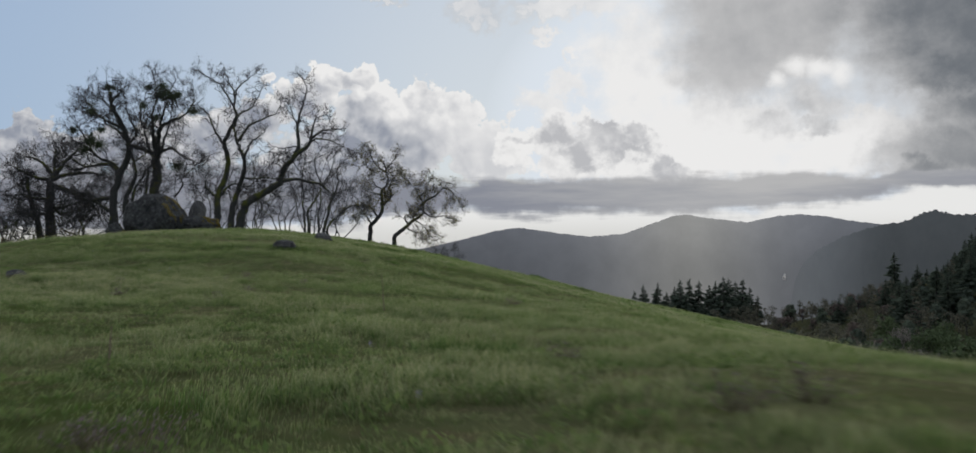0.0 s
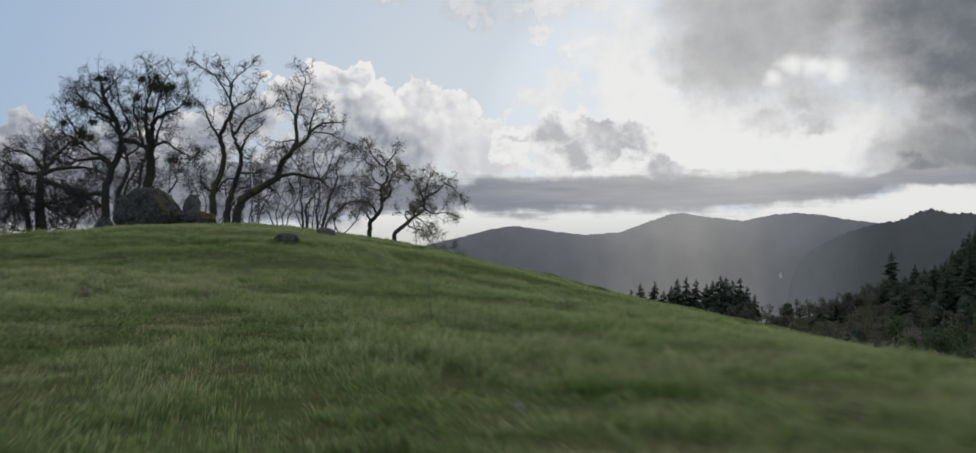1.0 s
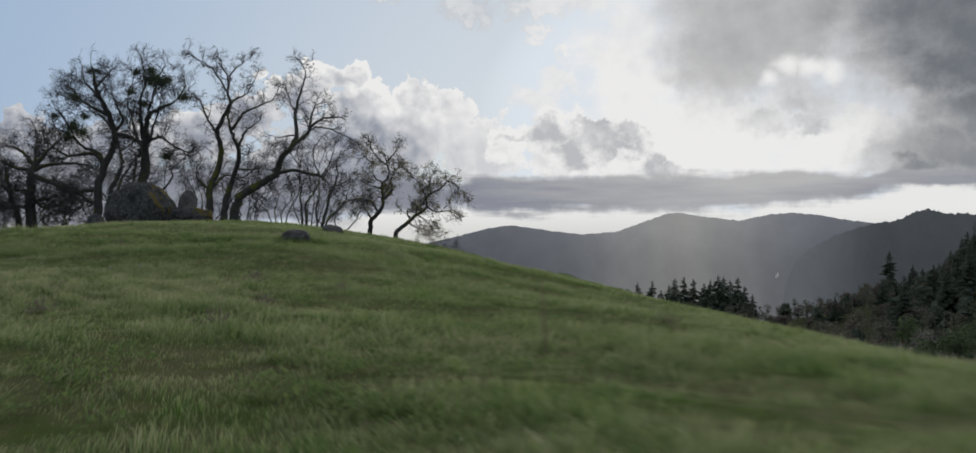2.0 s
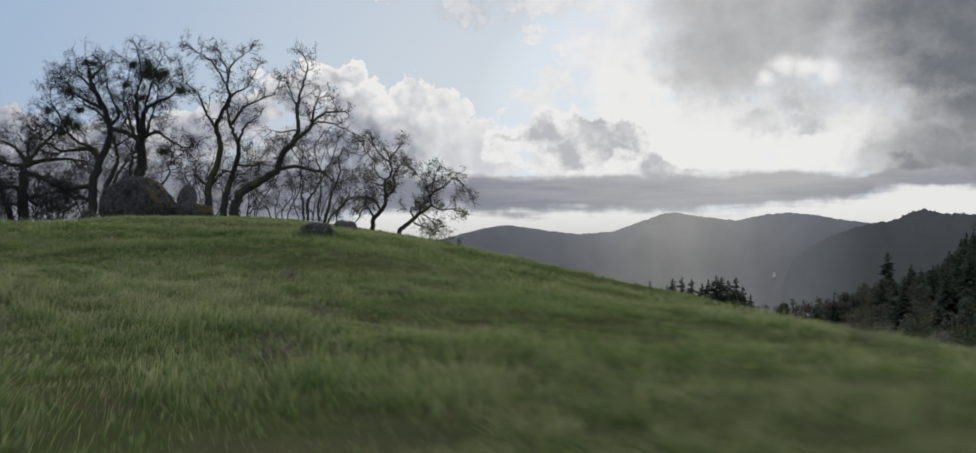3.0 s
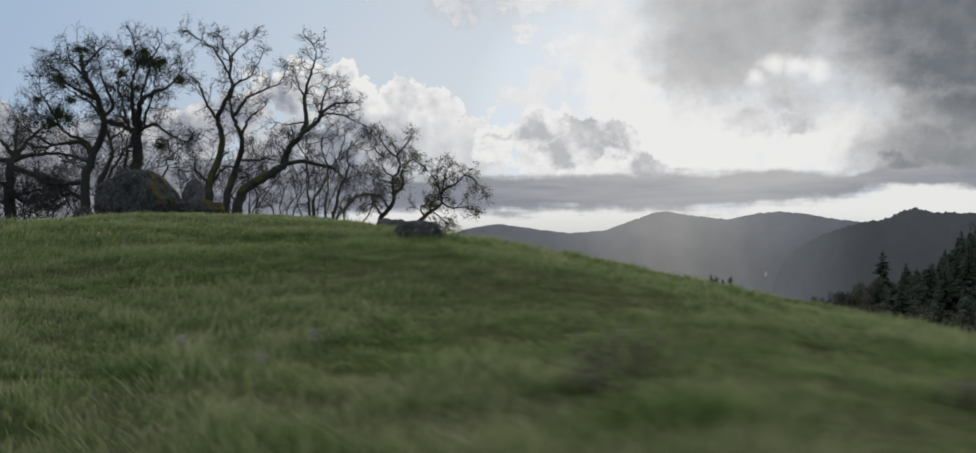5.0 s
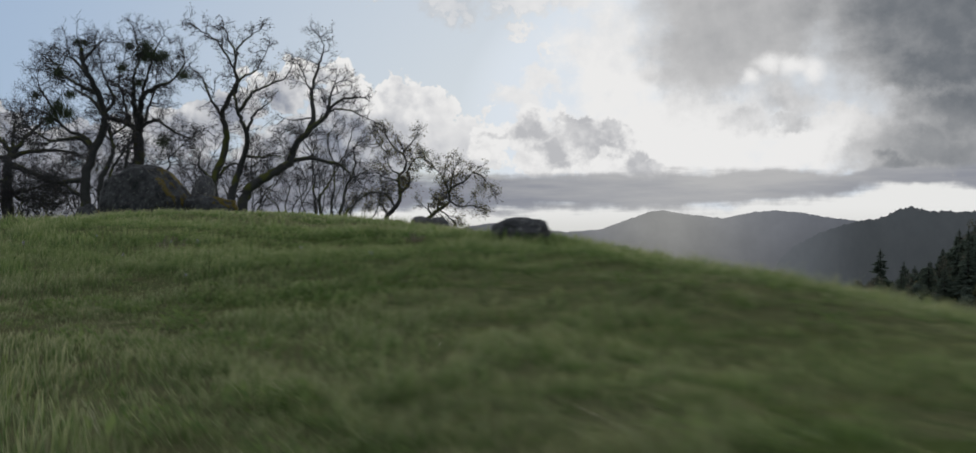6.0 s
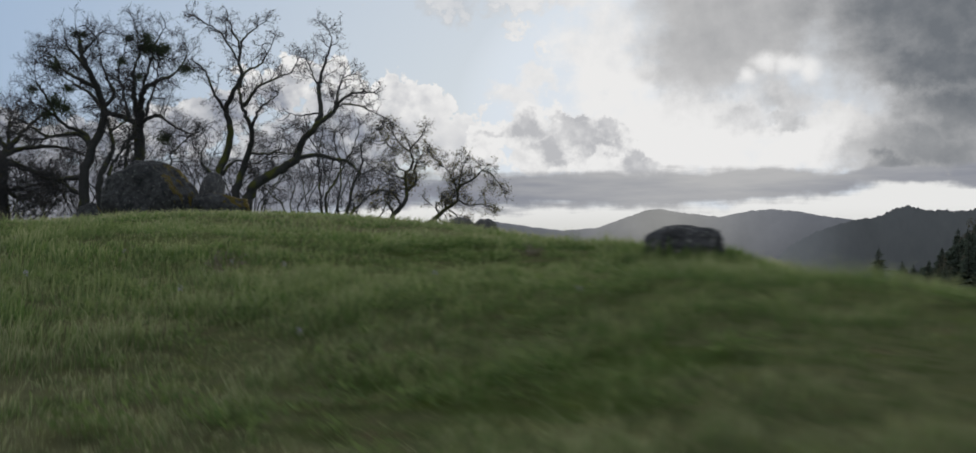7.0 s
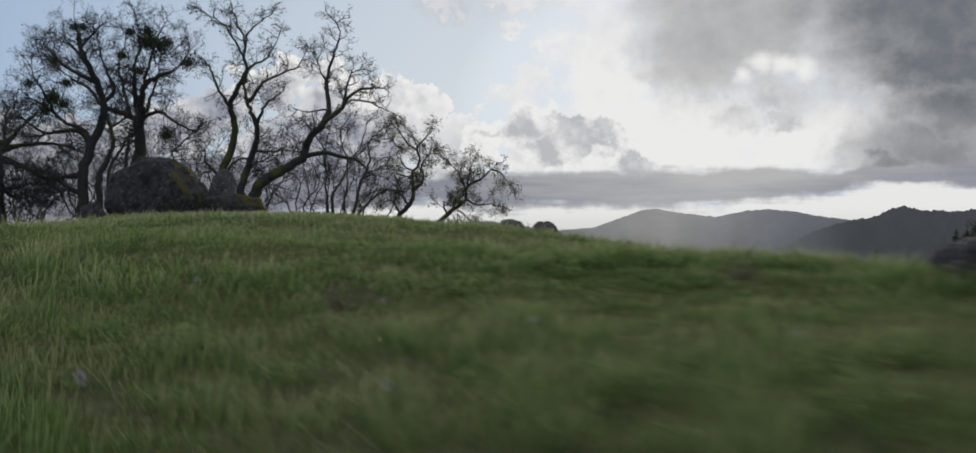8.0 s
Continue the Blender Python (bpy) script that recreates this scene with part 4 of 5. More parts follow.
boulder("boulder", -14.55, 45, 0.42, 1.32, 1.2, 1.16, 2, STONE, "large grey lichen boulder with yellow moss on one shoulder", cuts=2, rough=0.08, sub=6,
        faces=((0.74, -0.25, 0.62, 0.76), (0.1, -0.15, 0.98, 0.90), (0.97, -0.2, 0.12, 0.90), (-0.62, -0.1, 0.78, 0.92), (-0.1, -0.9, 0.25, 0.8)))
boulder("standing_stone", -13.15, 46.4, 0.02, 0.40, 0.36, 0.74, 5, ROCK, "upright grey stone beside the boulder", cuts=3)
boulder("mossy_stone", -12.45, 44.6, 0.26, 0.88, 0.6, 0.5, 8, MOSSY, "low stone covered in golden moss")
boulder("stone", -16.0, 44, 0.25, 0.42, 0.4, 0.42, 12, STONE, "small grey stone at the boulder's foot")
boulder("rock", -4.20, 21.12, 0.085, 0.235, 0.2, 0.15, 14, ROCK, "flat-topped dark grey rock in the grass",
        faces=((0.05, -0.1, 1.0, 0.70), (-0.9, -0.2, 0.45, 0.86)))
boulder("rock", -5.55, 34.2, 0.06, 0.26, 0.22, 0.19, 17, ROCK, "dark grey rock on the hill's shoulder")
boulder("rock", -5.12, 32.3, 0.12, 0.2, 0.2, 0.2, 19, ROCK, "small dark rock on the hill's shoulder")


# ---------------------------------------------------------------- weeds, flowers and a shrub in the meadow
DRY = material("dry_stems", leafy((0.07, 0.062, 0.045), (0.15, 0.13, 0.10), 0.2))
SEED = material("seed_spray", leafy((0.07, 0.058, 0.055), (0.17, 0.15, 0.15), 0.2))
PETAL = material("pale_violet_petals", leafy((0.13, 0.12, 0.20), (0.30, 0.29, 0.36), 0.3))
STEM = material("green_stems", leafy((0.06, 0.09, 0.03), (0.10, 0.13, 0.05), 0.2))


def foot_of(x, y):
    return float(height(x, y)) - GRASS_TALL


def dry_weed(x, y, size, seed, count=34):
    rng = random.Random(seed)
    stems, sf, heads, hf = [], [], [], []
    for _ in range(count):
        a = rng.uniform(0, 2 * math.pi)
        lean = rng.uniform(0.1, 0.9)
        start = Vector((math.cos(a) * size * 0.3 * rng.random(), math.sin(a) * size * 0.3 * rng.random(), -0.02))
        line = wander(rng, start, Vector((math.cos(a) * lean, math.sin(a) * lean, 1.0)), size * rng.uniform(0.6, 1.3), 4, 0.18, -0.05)
        tube(stems, sf, line, 0.0022, 0.0012, 3)
        for _ in range(5):
            small_leaf(heads, hf, rng, line[-1] + Vector((rng.gauss(0, 0.008), rng.gauss(0, 0.008), rng.gauss(0, 0.008))), 0.012 * rng.uniform(0.7, 1.4))
    weed = anchor("dry_weed", pose(x, y, foot_of(x, y)), "dry greyish weed tuft with faded seed heads in grass", "weed", "dry weeds in the meadow")
    tagged(part("stalk", mesh_of("stalk", stems, sf, DRY), weed), kind="stuff")
    tagged(part("seed_spray", mesh_of("seed_spray", heads, hf, SEED, False), weed), kind="stuff")


for n, (x, y, size) in enumerate([(-3.22, 13.75, 0.13), (-3.42, 13.45, 0.08), (-3.3, 13.95, 0.10), (0.34, 4.75, 0.10), (-2.65, 11.3, 0.10), (-4.35, 12.1, 0.09), (1.2, 18.6, 0.12),
                                  (-2.4, 20.0, 0.10), (-2.42, 13.5, 0.08), (0.75, 3.1, 0.13), (1.05, 3.3, 0.12),
                                  (-0.85, 2.6, 0.12), (-1.05, 2.75, 0.10), (-3.7, 10.3, 0.09), (-2.55, 9.7, 0.12), (-5.1, 21.8, 0.10), (0.3, 12.6, 0.11), (-6.9, 20.6, 0.11)]):
    dry_weed(x, y, size, 300 + n)


def wildflower(x, y, tall, seed):
    rng = random.Random(seed)
    line = wander(rng, Vector((0, 0, -0.02)), Vector((rng.gauss(0, 0.15), rng.gauss(0, 0.15), 1)), tall, 4, 0.06, 0.02)
    v, fc = [], []
    tube(v, fc, line, 0.002, 0.0015, 4)
    petals, pf = [], []
    for q in range(26):
        a = q * 2.4
        d = Vector((math.cos(a), math.sin(a), rng.uniform(-0.3, 1.0))).normalized()
        small_leaf(petals, pf, rng, line[-1] + d * 0.005 + Vector((0, 0, rng.uniform(-0.012, 0.006))), 0.007)
    flower = anchor("wildflower", pose(x, y, foot_of(x, y)), "small pale violet wildflower on a thin stem", "flower", "wildflowers in the meadow")
    part("stem", mesh_of("stem", v, fc, STEM), flower)
    tagged(part("blossom", mesh_of("blossom", petals, pf, PETAL, False), flower, "pale violet blossom"), kind="stuff")


for n, (x, y, tall) in enumerate([(-4.08, 12.8, 0.17), (-4.0, 12.98, 0.2), (-4.34, 13.2, 0.18), (-7.02, 18.25, 0.24), (-6.35, 19.1, 0.17), (-6.1, 17.9, 0.12),
                                  (-6.6, 18.6, 0.13), (-5.7, 19.2, 0.12), (-0.2, 2.9, 0.13), (-0.5, 4.2, 0.12), (-6.75, 19.9, 0.15), (-7.4, 20.4, 0.16), (-5.2, 18.3, 0.12)]):
    wildflower(x, y, tall, 400 + n)


def tall_stalk(x, y, tall, seed):
    rng = random.Random(seed)
    line = wander(rng, Vector((0, 0, -0.02)), Vector((-0.08, 0, 1)), tall, 6, 0.05, 0.0)
    v, fc = [], []
    tube(v, fc, line, 0.006, 0.003, 5)
    stalk = anchor("dry_stalk", pose(x, y, foot_of(x, y)), "single tall dry stalk standing in the grass", "stalk")
    part("stem", mesh_of("stem", v, fc, DRY), stalk)


tall_stalk(-0.9, 8.95, 0.36, 7)
tall_stalk(-1.55, 4.2, 0.2, 8)


def shrub(x, y, size, seed, label):
    rng = random.Random(seed)
    wood, wf, fol, ff = [], [], [], []
    for _ in range(26):
        a = rng.uniform(0, 2 * math.pi)
        line = wander(rng, Vector((rng.gauss(0, size * 0.12), rng.gauss(0, size * 0.12), -0.1)), Vector((math.cos(a) * 0.8, math.sin(a) * 0.8, 1)), size * rng.uniform(0.6, 1.1), 5, 0.2, 0.0)
        tube(wood, wf, line, 0.014, 0.006, 4)
        for p in line[2:]:
            for _ in range(7):
                q = p + Vector((rng.gauss(0, 0.12), rng.gauss(0, 0.12), rng.gauss(0, 0.1)))
                small_leaf(fol, ff, rng, q, 0.07 * rng.uniform(0.6, 1.3))
    bush = anchor("shrub", pose(x, y, float(height(x, y)) - 0.05), label, "shrub", "shrubs on the hilltop")
    part("branches", mesh_of("branches", wood, wf, TWIG), bush)
    tagged(part("leaves", mesh_of("leaves", fol, ff, OLIVE, False), bush), kind="stuff")


# undergrowth at the foot of the grove
for n, (x, y, size) in enumerate([(-37.0, 70, 1.7), (-35.2, 69, 1.5), (-33.6, 71, 1.7), (-32.0, 69, 1.4), (-30.6, 71, 1.6), (-29.0, 70, 1.4), (-27.4, 69, 1.2), (-36.2, 72, 2.0), (-34.3, 73, 2.0), (-31.2, 73, 1.8)]):
    shrub(x, y, size, 70 + n, "low dark tangled shrub under the bare oaks")


boulder("stone", -6.25, 13.6, 0.03, 0.13, 0.12, 0.07, 23, ROCK, "small flat dark stone in the grass", sub=4)


# ---------------------------------------------------------------- conifers and far woods
def conifer_mesh(h, seed):
    rng = random.Random(seed)
    verts, faces = [], []
    z = h * 0.10
    gap = rng.uniform(0.35, 0.75)
    while z < h * 0.985:
        t = z / h
        span = h * 0.20 * (1 - t) ** 0.8 * rng.uniform(0.6, 1.2) * (0.75 if abs(t - gap) < 0.05 else 1.0) + 0.12
        for _ in range(rng.randint(7, 10)):
            a = rng.uniform(0, 2 * math.pi)
            d, s = Vector((math.cos(a), math.sin(a), 0)), Vector((-math.sin(a), math.cos(a), 0))
            ln = span * rng.uniform(0.45, 1.25)
            p = Vector((0, 0, z + rng.uniform(-0.4, 0.4)))
            w, sag = ln * rng.uniform(0.14, 0.24), rng.uniform(-0.05, 0.3)
            q = [p, p + d * ln * 0.45 + s * w - Vector((0, 0, ln * sag * 0.5)), p + d * ln - Vector((0, 0, ln * sag)), p + d * ln * 0.45 - s * w - Vector((0, 0, ln * sag * 0.5)),
                 p + d * ln * 0.5 + Vector((0, 0, ln * 0.10)), p + d * ln * 0.55 - Vector((0, 0, ln * (sag + 0.22)))]
            n = len(verts)
            verts += q
            faces += [(n, n + 1, n + 4), (n + 1, n + 2, n + 4), (n + 2, n + 3, n + 4), (n + 3, n, n + 4), (n, n + 5, n + 2)]
        z += h * 0.021 * rng.uniform(0.7, 1.4)
    return mesh_of("needles", verts, faces, NEEDLE, False)


def conifer(h, seed):
    tree = anchor("conifer_tree", Matrix(), "dark green conifer standing in the valley", "tree", "conifers in the valley")
    wood, wf = [], []
    tube(wood, wf, [Vector((0, 0, q)) for q in (-1.0, h * 0.3, h * 0.7, h)], h * 0.014, 0.04, 6)
    part("trunk", mesh_of("trunk", wood, wf, BARK), tree)
    part("crown", conifer_mesh(h, seed), tree)
    return tree


models = [conifer(24.0, 70 + s) for s in range(5)]
rng = random.Random(77)
# azimuth and elevation of each tip in degrees, and its distance
TIPS = [(8.1, -2.3, 720), (8.6, -1.95, 735), (9.4, -1.85, 740), (9.85, -2.35, 700), (10.6, -1.7, 690), (11.1, -1.6, 700), (11.6, -1.7, 705), (12.5, -1.75, 680),
        (12.9, -1.5, 670), (13.2, -1.6, 690), (13.95, -1.6, 676), (14.7, -2.5, 690), (10.3, -2.2, 705), (12.15, -2.1, 690), (13.55, -1.9, 700), (14.3, -2.2, 694), (21.6, -0.3, 700), (22.7, -0.95, 690)]
for q in range(62):
    az = (18.2 + q * 0.33) if q < 30 else 23.6 + (q - 30) * 0.22 + rng.uniform(-0.12, 0.12)
    line = np.interp(az, (15, 18, 20, 22.5, 24, 25, 25.7, 27, 31), (-3.2, -2.4, -1.75, -1.3, -0.8, 0.5, 1.3, 2.0, 3.0))
    TIPS.append((az, float(line) - rng.uniform(0.0, 0.9) - (0.5 if az < 21 else 0.0), rng.uniform(430, 680)))
for n, (az, el, dist) in enumerate(TIPS):
    x, y = dist * math.sin(radians(az)), dist * math.cos(radians(az))
    z = float(height(x, y))
    k = max(0.4, (dist * math.tan(radians(el + (0.08 if n < 12 else 0.22))) + EYE - z) / 24.0)
    m = pose(x, y, z - 0.3, 0, 0, rng.uniform(0, 360)) @ Matrix.Diagonal((k * 1.85, k * 1.85, k, 1))
    if n < len(models):
        models[n].matrix_world = m
    else:
        c = copy_thing(models[n % len(models)], Matrix())
        c.matrix_world = m


def round_crown(h, wide, lobes, per, leaf, seed):
    """Lobed crown: leaf sprays lie on the skins of several uneven lobes."""
    rng = random.Random(seed)
    verts, faces = [], []
    for q in range(lobes):
        a, up = rng.uniform(0, 2 * math.pi), rng.random()
        off = wide * (1 - 0.75 * up) * rng.uniform(0.35, 1.0)
        r = wide * rng.uniform(0.28, 0.52)
        c = Vector((math.cos(a) * off, math.sin(a) * off, h * (0.3 + 0.58 * up)))
        for _ in range(per):
            n = Vector((rng.gauss(0, 1), rng.gauss(0, 1), rng.gauss(0.35, 1))).normalized()
            p = c + Vector((n.x * r, n.y * r, n.z * r * 0.85)) * rng.uniform(0.72, 1.08)
            n = (n + Vector((rng.gauss(0, 0.4), rng.gauss(0, 0.4), rng.gauss(0, 0.4)))).normalized()
            u = n.orthogonal().normalized()
            u = (Matrix.Rotation(rng.uniform(0, 6.28), 3, n) @ u) * leaf * rng.uniform(0.5, 1.3)
            v = n.cross(u) * 0.6
            i = len(verts)
            verts += [p - u, p + v, p + u, p - v]
            faces.append((i, i + 1, i + 2, i + 3))
    return verts, faces


def build_woods():
    rng = random.Random(5)
    verts, faces = [], []
    made = 0
    while made < 330:
        dist, az = 150 + 620 * rng.random() ** 0.9, rng.uniform(12.5, 31)
        x, y = dist * math.sin(radians(az)), dist * math.cos(radians(az))
        if az < 15.5 and dist < 500 or az < 20 and dist < 260:
            continue
        z = float(height(x, y))
        h = rng.uniform(8, 15) if dist > 260 else rng.uniform(2.5, 5)
        leaves, quads = round_crown(h, h * 0.36, 9, 24, h * 0.036, rng.randint(0, 9999))
        n = len(verts)
        verts += [v + Vector((x, y, z)) for v in leaves]
        faces += [tuple(n + w for w in f) for f in quads]
        tube(verts, faces, [Vector((x, y, z - 0.5)), Vector((x + rng.uniform(-0.4, 0.4), y, z + h * 0.35)), Vector((x, y, z + h * 0.7))], h * 0.025, h * 0.008, 5)
        made += 1
    ob = new("woods", mesh_of("woods", verts, faces, SCRUB, False))
    tagged(ob, "dark mixed woodland covering the valley side", "woods", kind="stuff")


build_woods()


def crown_leaves(lo, hi):
    """Leaf masses whose shade differs from tree to tree."""
    def build(k):
        geo, info = k.node("ShaderNodeNewGeometry"), k.node("ShaderNodeObjectInfo")
        c = k.mix(k.math("ADD", k.math("MULTIPLY", geo.outputs["Random Per Island"], 0.5), k.math("MULTIPLY", info.outputs["Random"], 0.5)), lo, hi)
        return surface(k, c, 0.9, through_light=0.2, specular=0.05)
    return build


def woodland_tree(kind, label, h, wide, lobes, per, leaf, mat, seed, group, bare=0):
    rng = random.Random(seed)
    tree = anchor(kind, Matrix(), label, "bush" if "bush" in kind else "tree", group)
    wood, wf = [], []
    tube(wood, wf, [Vector((0, 0, -0.6)), Vector((rng.uniform(-0.03, 0.03) * h, 0, h * 0.3)), Vector((0, rng.uniform(-0.04, 0.04) * h, h * 0.6))], h * 0.025, h * 0.012, 6)
    for _ in range(9 + bare):
        a = rng.uniform(0, 2 * math.pi)
        way = Vector((math.cos(a), math.sin(a), rng.uniform(0.5, 1.8)))
        tube(wood, wf, wander(rng, Vector((0, 0, h * rng.uniform(0.15, 0.5))), way, h * rng.uniform(0.35, 0.6), 5, 0.25, 0.1), h * 0.008, h * 0.003, 4)
    part("trunk", mesh_of("trunk", wood, wf, TWIG if bare else BARK), tree)
    verts, faces = round_crown(h, wide, lobes, per, leaf, seed + 1)
    tagged(part("crown", mesh_of("crown", verts, faces, mat, False), tree), kind="stuff")
    return tree


LEAF_DARK = material("evergreen_crown", crown_leaves((0.042, 0.058, 0.052), (0.076, 0.096, 0.068)))
LEAF_BROWN = material("bare_brown_crown", crown_leaves((0.062, 0.056, 0.055), (0.115, 0.096, 0.086)))
LEAF_OLIVE = material("olive_crown", crown_leaves((0.075, 0.08, 0.045), (0.135, 0.132, 0.068)))
LEAF_BUSH = material("green_bush", crown_leaves((0.036, 0.054, 0.032), (0.066, 0.09, 0.046)))
LEAF_GREY = material("grey_brush", crown_leaves((0.085, 0.083, 0.08), (0.155, 0.148, 0.138)))
VALLEY = "mixed trees in the valley"
woodland = [woodland_tree("evergreen_tree", "dark green evergreen tree in the valley woods", 12, 4.2, 13, 60, 0.62, LEAF_DARK, 201, VALLEY),
            woodland_tree("bare_valley_tree", "brown leafless tree in the valley woods", 11, 3.8, 14, 46, 0.42, LEAF_BROWN, 203, VALLEY, 14),
            woodland_tree("evergreen_tree", "dark green evergreen tree in the valley woods", 12, 3.3, 12, 60, 0.6, LEAF_DARK, 205, VALLEY),
            woodland_tree("olive_tree", "olive-leaved tree just coming into leaf", 9, 3.8, 12, 60, 0.5, LEAF_OLIVE, 207, VALLEY),
            woodland_tree("bare_valley_tree", "brown leafless tree in the valley woods", 10, 3.4, 13, 46, 0.4, LEAF_BROWN, 209, VALLEY, 14)]
brush = [woodland_tree("bush", "rounded green bush below the meadow's edge", 4.6, 2.0, 15, 80, 0.17, LEAF_BUSH, 211, "bushes below the meadow"),
         woodland_tree("bush", "grey twiggy bush below the meadow's edge", 3.6, 1.7, 14, 42, 0.12, LEAF_GREY, 213, "bushes below the meadow", 16),
         woodland_tree("bush", "rounded green bush below the meadow's edge", 4.2, 2.3, 16, 80, 0.16, LEAF_BUSH, 215, "bushes below the meadow")]
used = set()


def stand(model, az, dist, k, turn):
    x, y = dist * math.sin(radians(az)), dist * math.cos(radians(az))
    m = pose(x, y, float(height(x, y)) - 0.15, 0, 0, turn) @ Matrix.Diagonal((k, k, k, 1))
    if model in used:
        model = copy_thing(model, Matrix())
    used.add(model)
    model.matrix_world = m


rng = random.Random(41)
made = 0
while made < 165:
    az, dist = rng.uniform(15.2, 30.5), 170 + 470 * rng.random()
    if az < 17 and dist < 420 or az < 19 and dist < 260:
        continue
    x, y = dist * math.sin(radians(az)), dist * math.cos(radians(az))
    k = rng.uniform(0.65, 1.2)
    top = math.degrees(math.atan2(float(height(x, y)) + 11 * k - EYE, dist))
    if top > np.interp(az, (15, 18, 20, 22.5, 24, 25, 25.7, 27, 31), (-2.6, -2.3, -1.75, -1.4, -1.0, 0.2, 0.9, 1.6, 2.6)):
        continue
    stand(woodland[(made % 5) if az < 23.3 or made % 5 == 3 else 2 * (made % 2)], az, dist, k, rng.uniform(0, 360))
    made += 1
for az, dist, kind, k in ((21.2, 77, 0, 1.0), (25.2, 72, 2, 1.1), (23.2, 80, 1, 1.1), (24.0, 74, 1, 0.9), (22.4, 84, 1, 1.1), (20.4, 90, 1, 1.0), (26.6, 80, 0, 1.1), (28.2, 84, 2, 1.2)):
    stand(brush[kind], az, dist, k, 40 * dist)
for q in range(50):
    stand(brush[(1, 1, 0, 1, 2)[q % 5]], rng.uniform(19.3, 31), rng.uniform(90, 165), rng.uniform(0.5, 0.95), rng.uniform(0, 360))


def smoke_plume():
    """A small pale wisp rising from the valley."""
    bm = bmesh.new()
    bmesh.ops.create_icosphere(bm, subdivisions=4, radius=1.0)
    for v in bm.verts:
        t = (v.co.z + 1) / 2
        w = 4.6 * (1 - 0.72 * t)
        v.co = Vector((v.co.x * w + 1.6 * t * t, v.co.y * 0.8, v.co.z * 7.5))
        v.co += Vector((noise.noise(v.co * 0.3), 0, noise.noise(v.co * 0.3 + Vector((9, 0, 0))))) * 1.3
    me = bpy.data.meshes.new("smoke_wisp")
    bm.to_mesh(me)
    bm.free()
    me.polygons.foreach_set("use_smooth", [True] * len(me.polygons))
    me.materials.append(material("pale_smoke", lambda k: surface(k, k.mix(k.noise(position(k), 0.2), (0.5, 0.5, 0.5), (0.62, 0.62, 0.62)), 1.0, through_light=0.7, specular=0.0)))
    ob = new("smoke_wisp", me)
    az, d = radians(16.1), 1700.0
    ob.matrix_world = pose(d * math.sin(az), d * math.cos(az), -42) @ Matrix.Diagonal((0.8, 0.8, 0.72, 1))
    tagged(ob, "small pale wisp of smoke rising in the valley", "smoke")


smoke_plume()


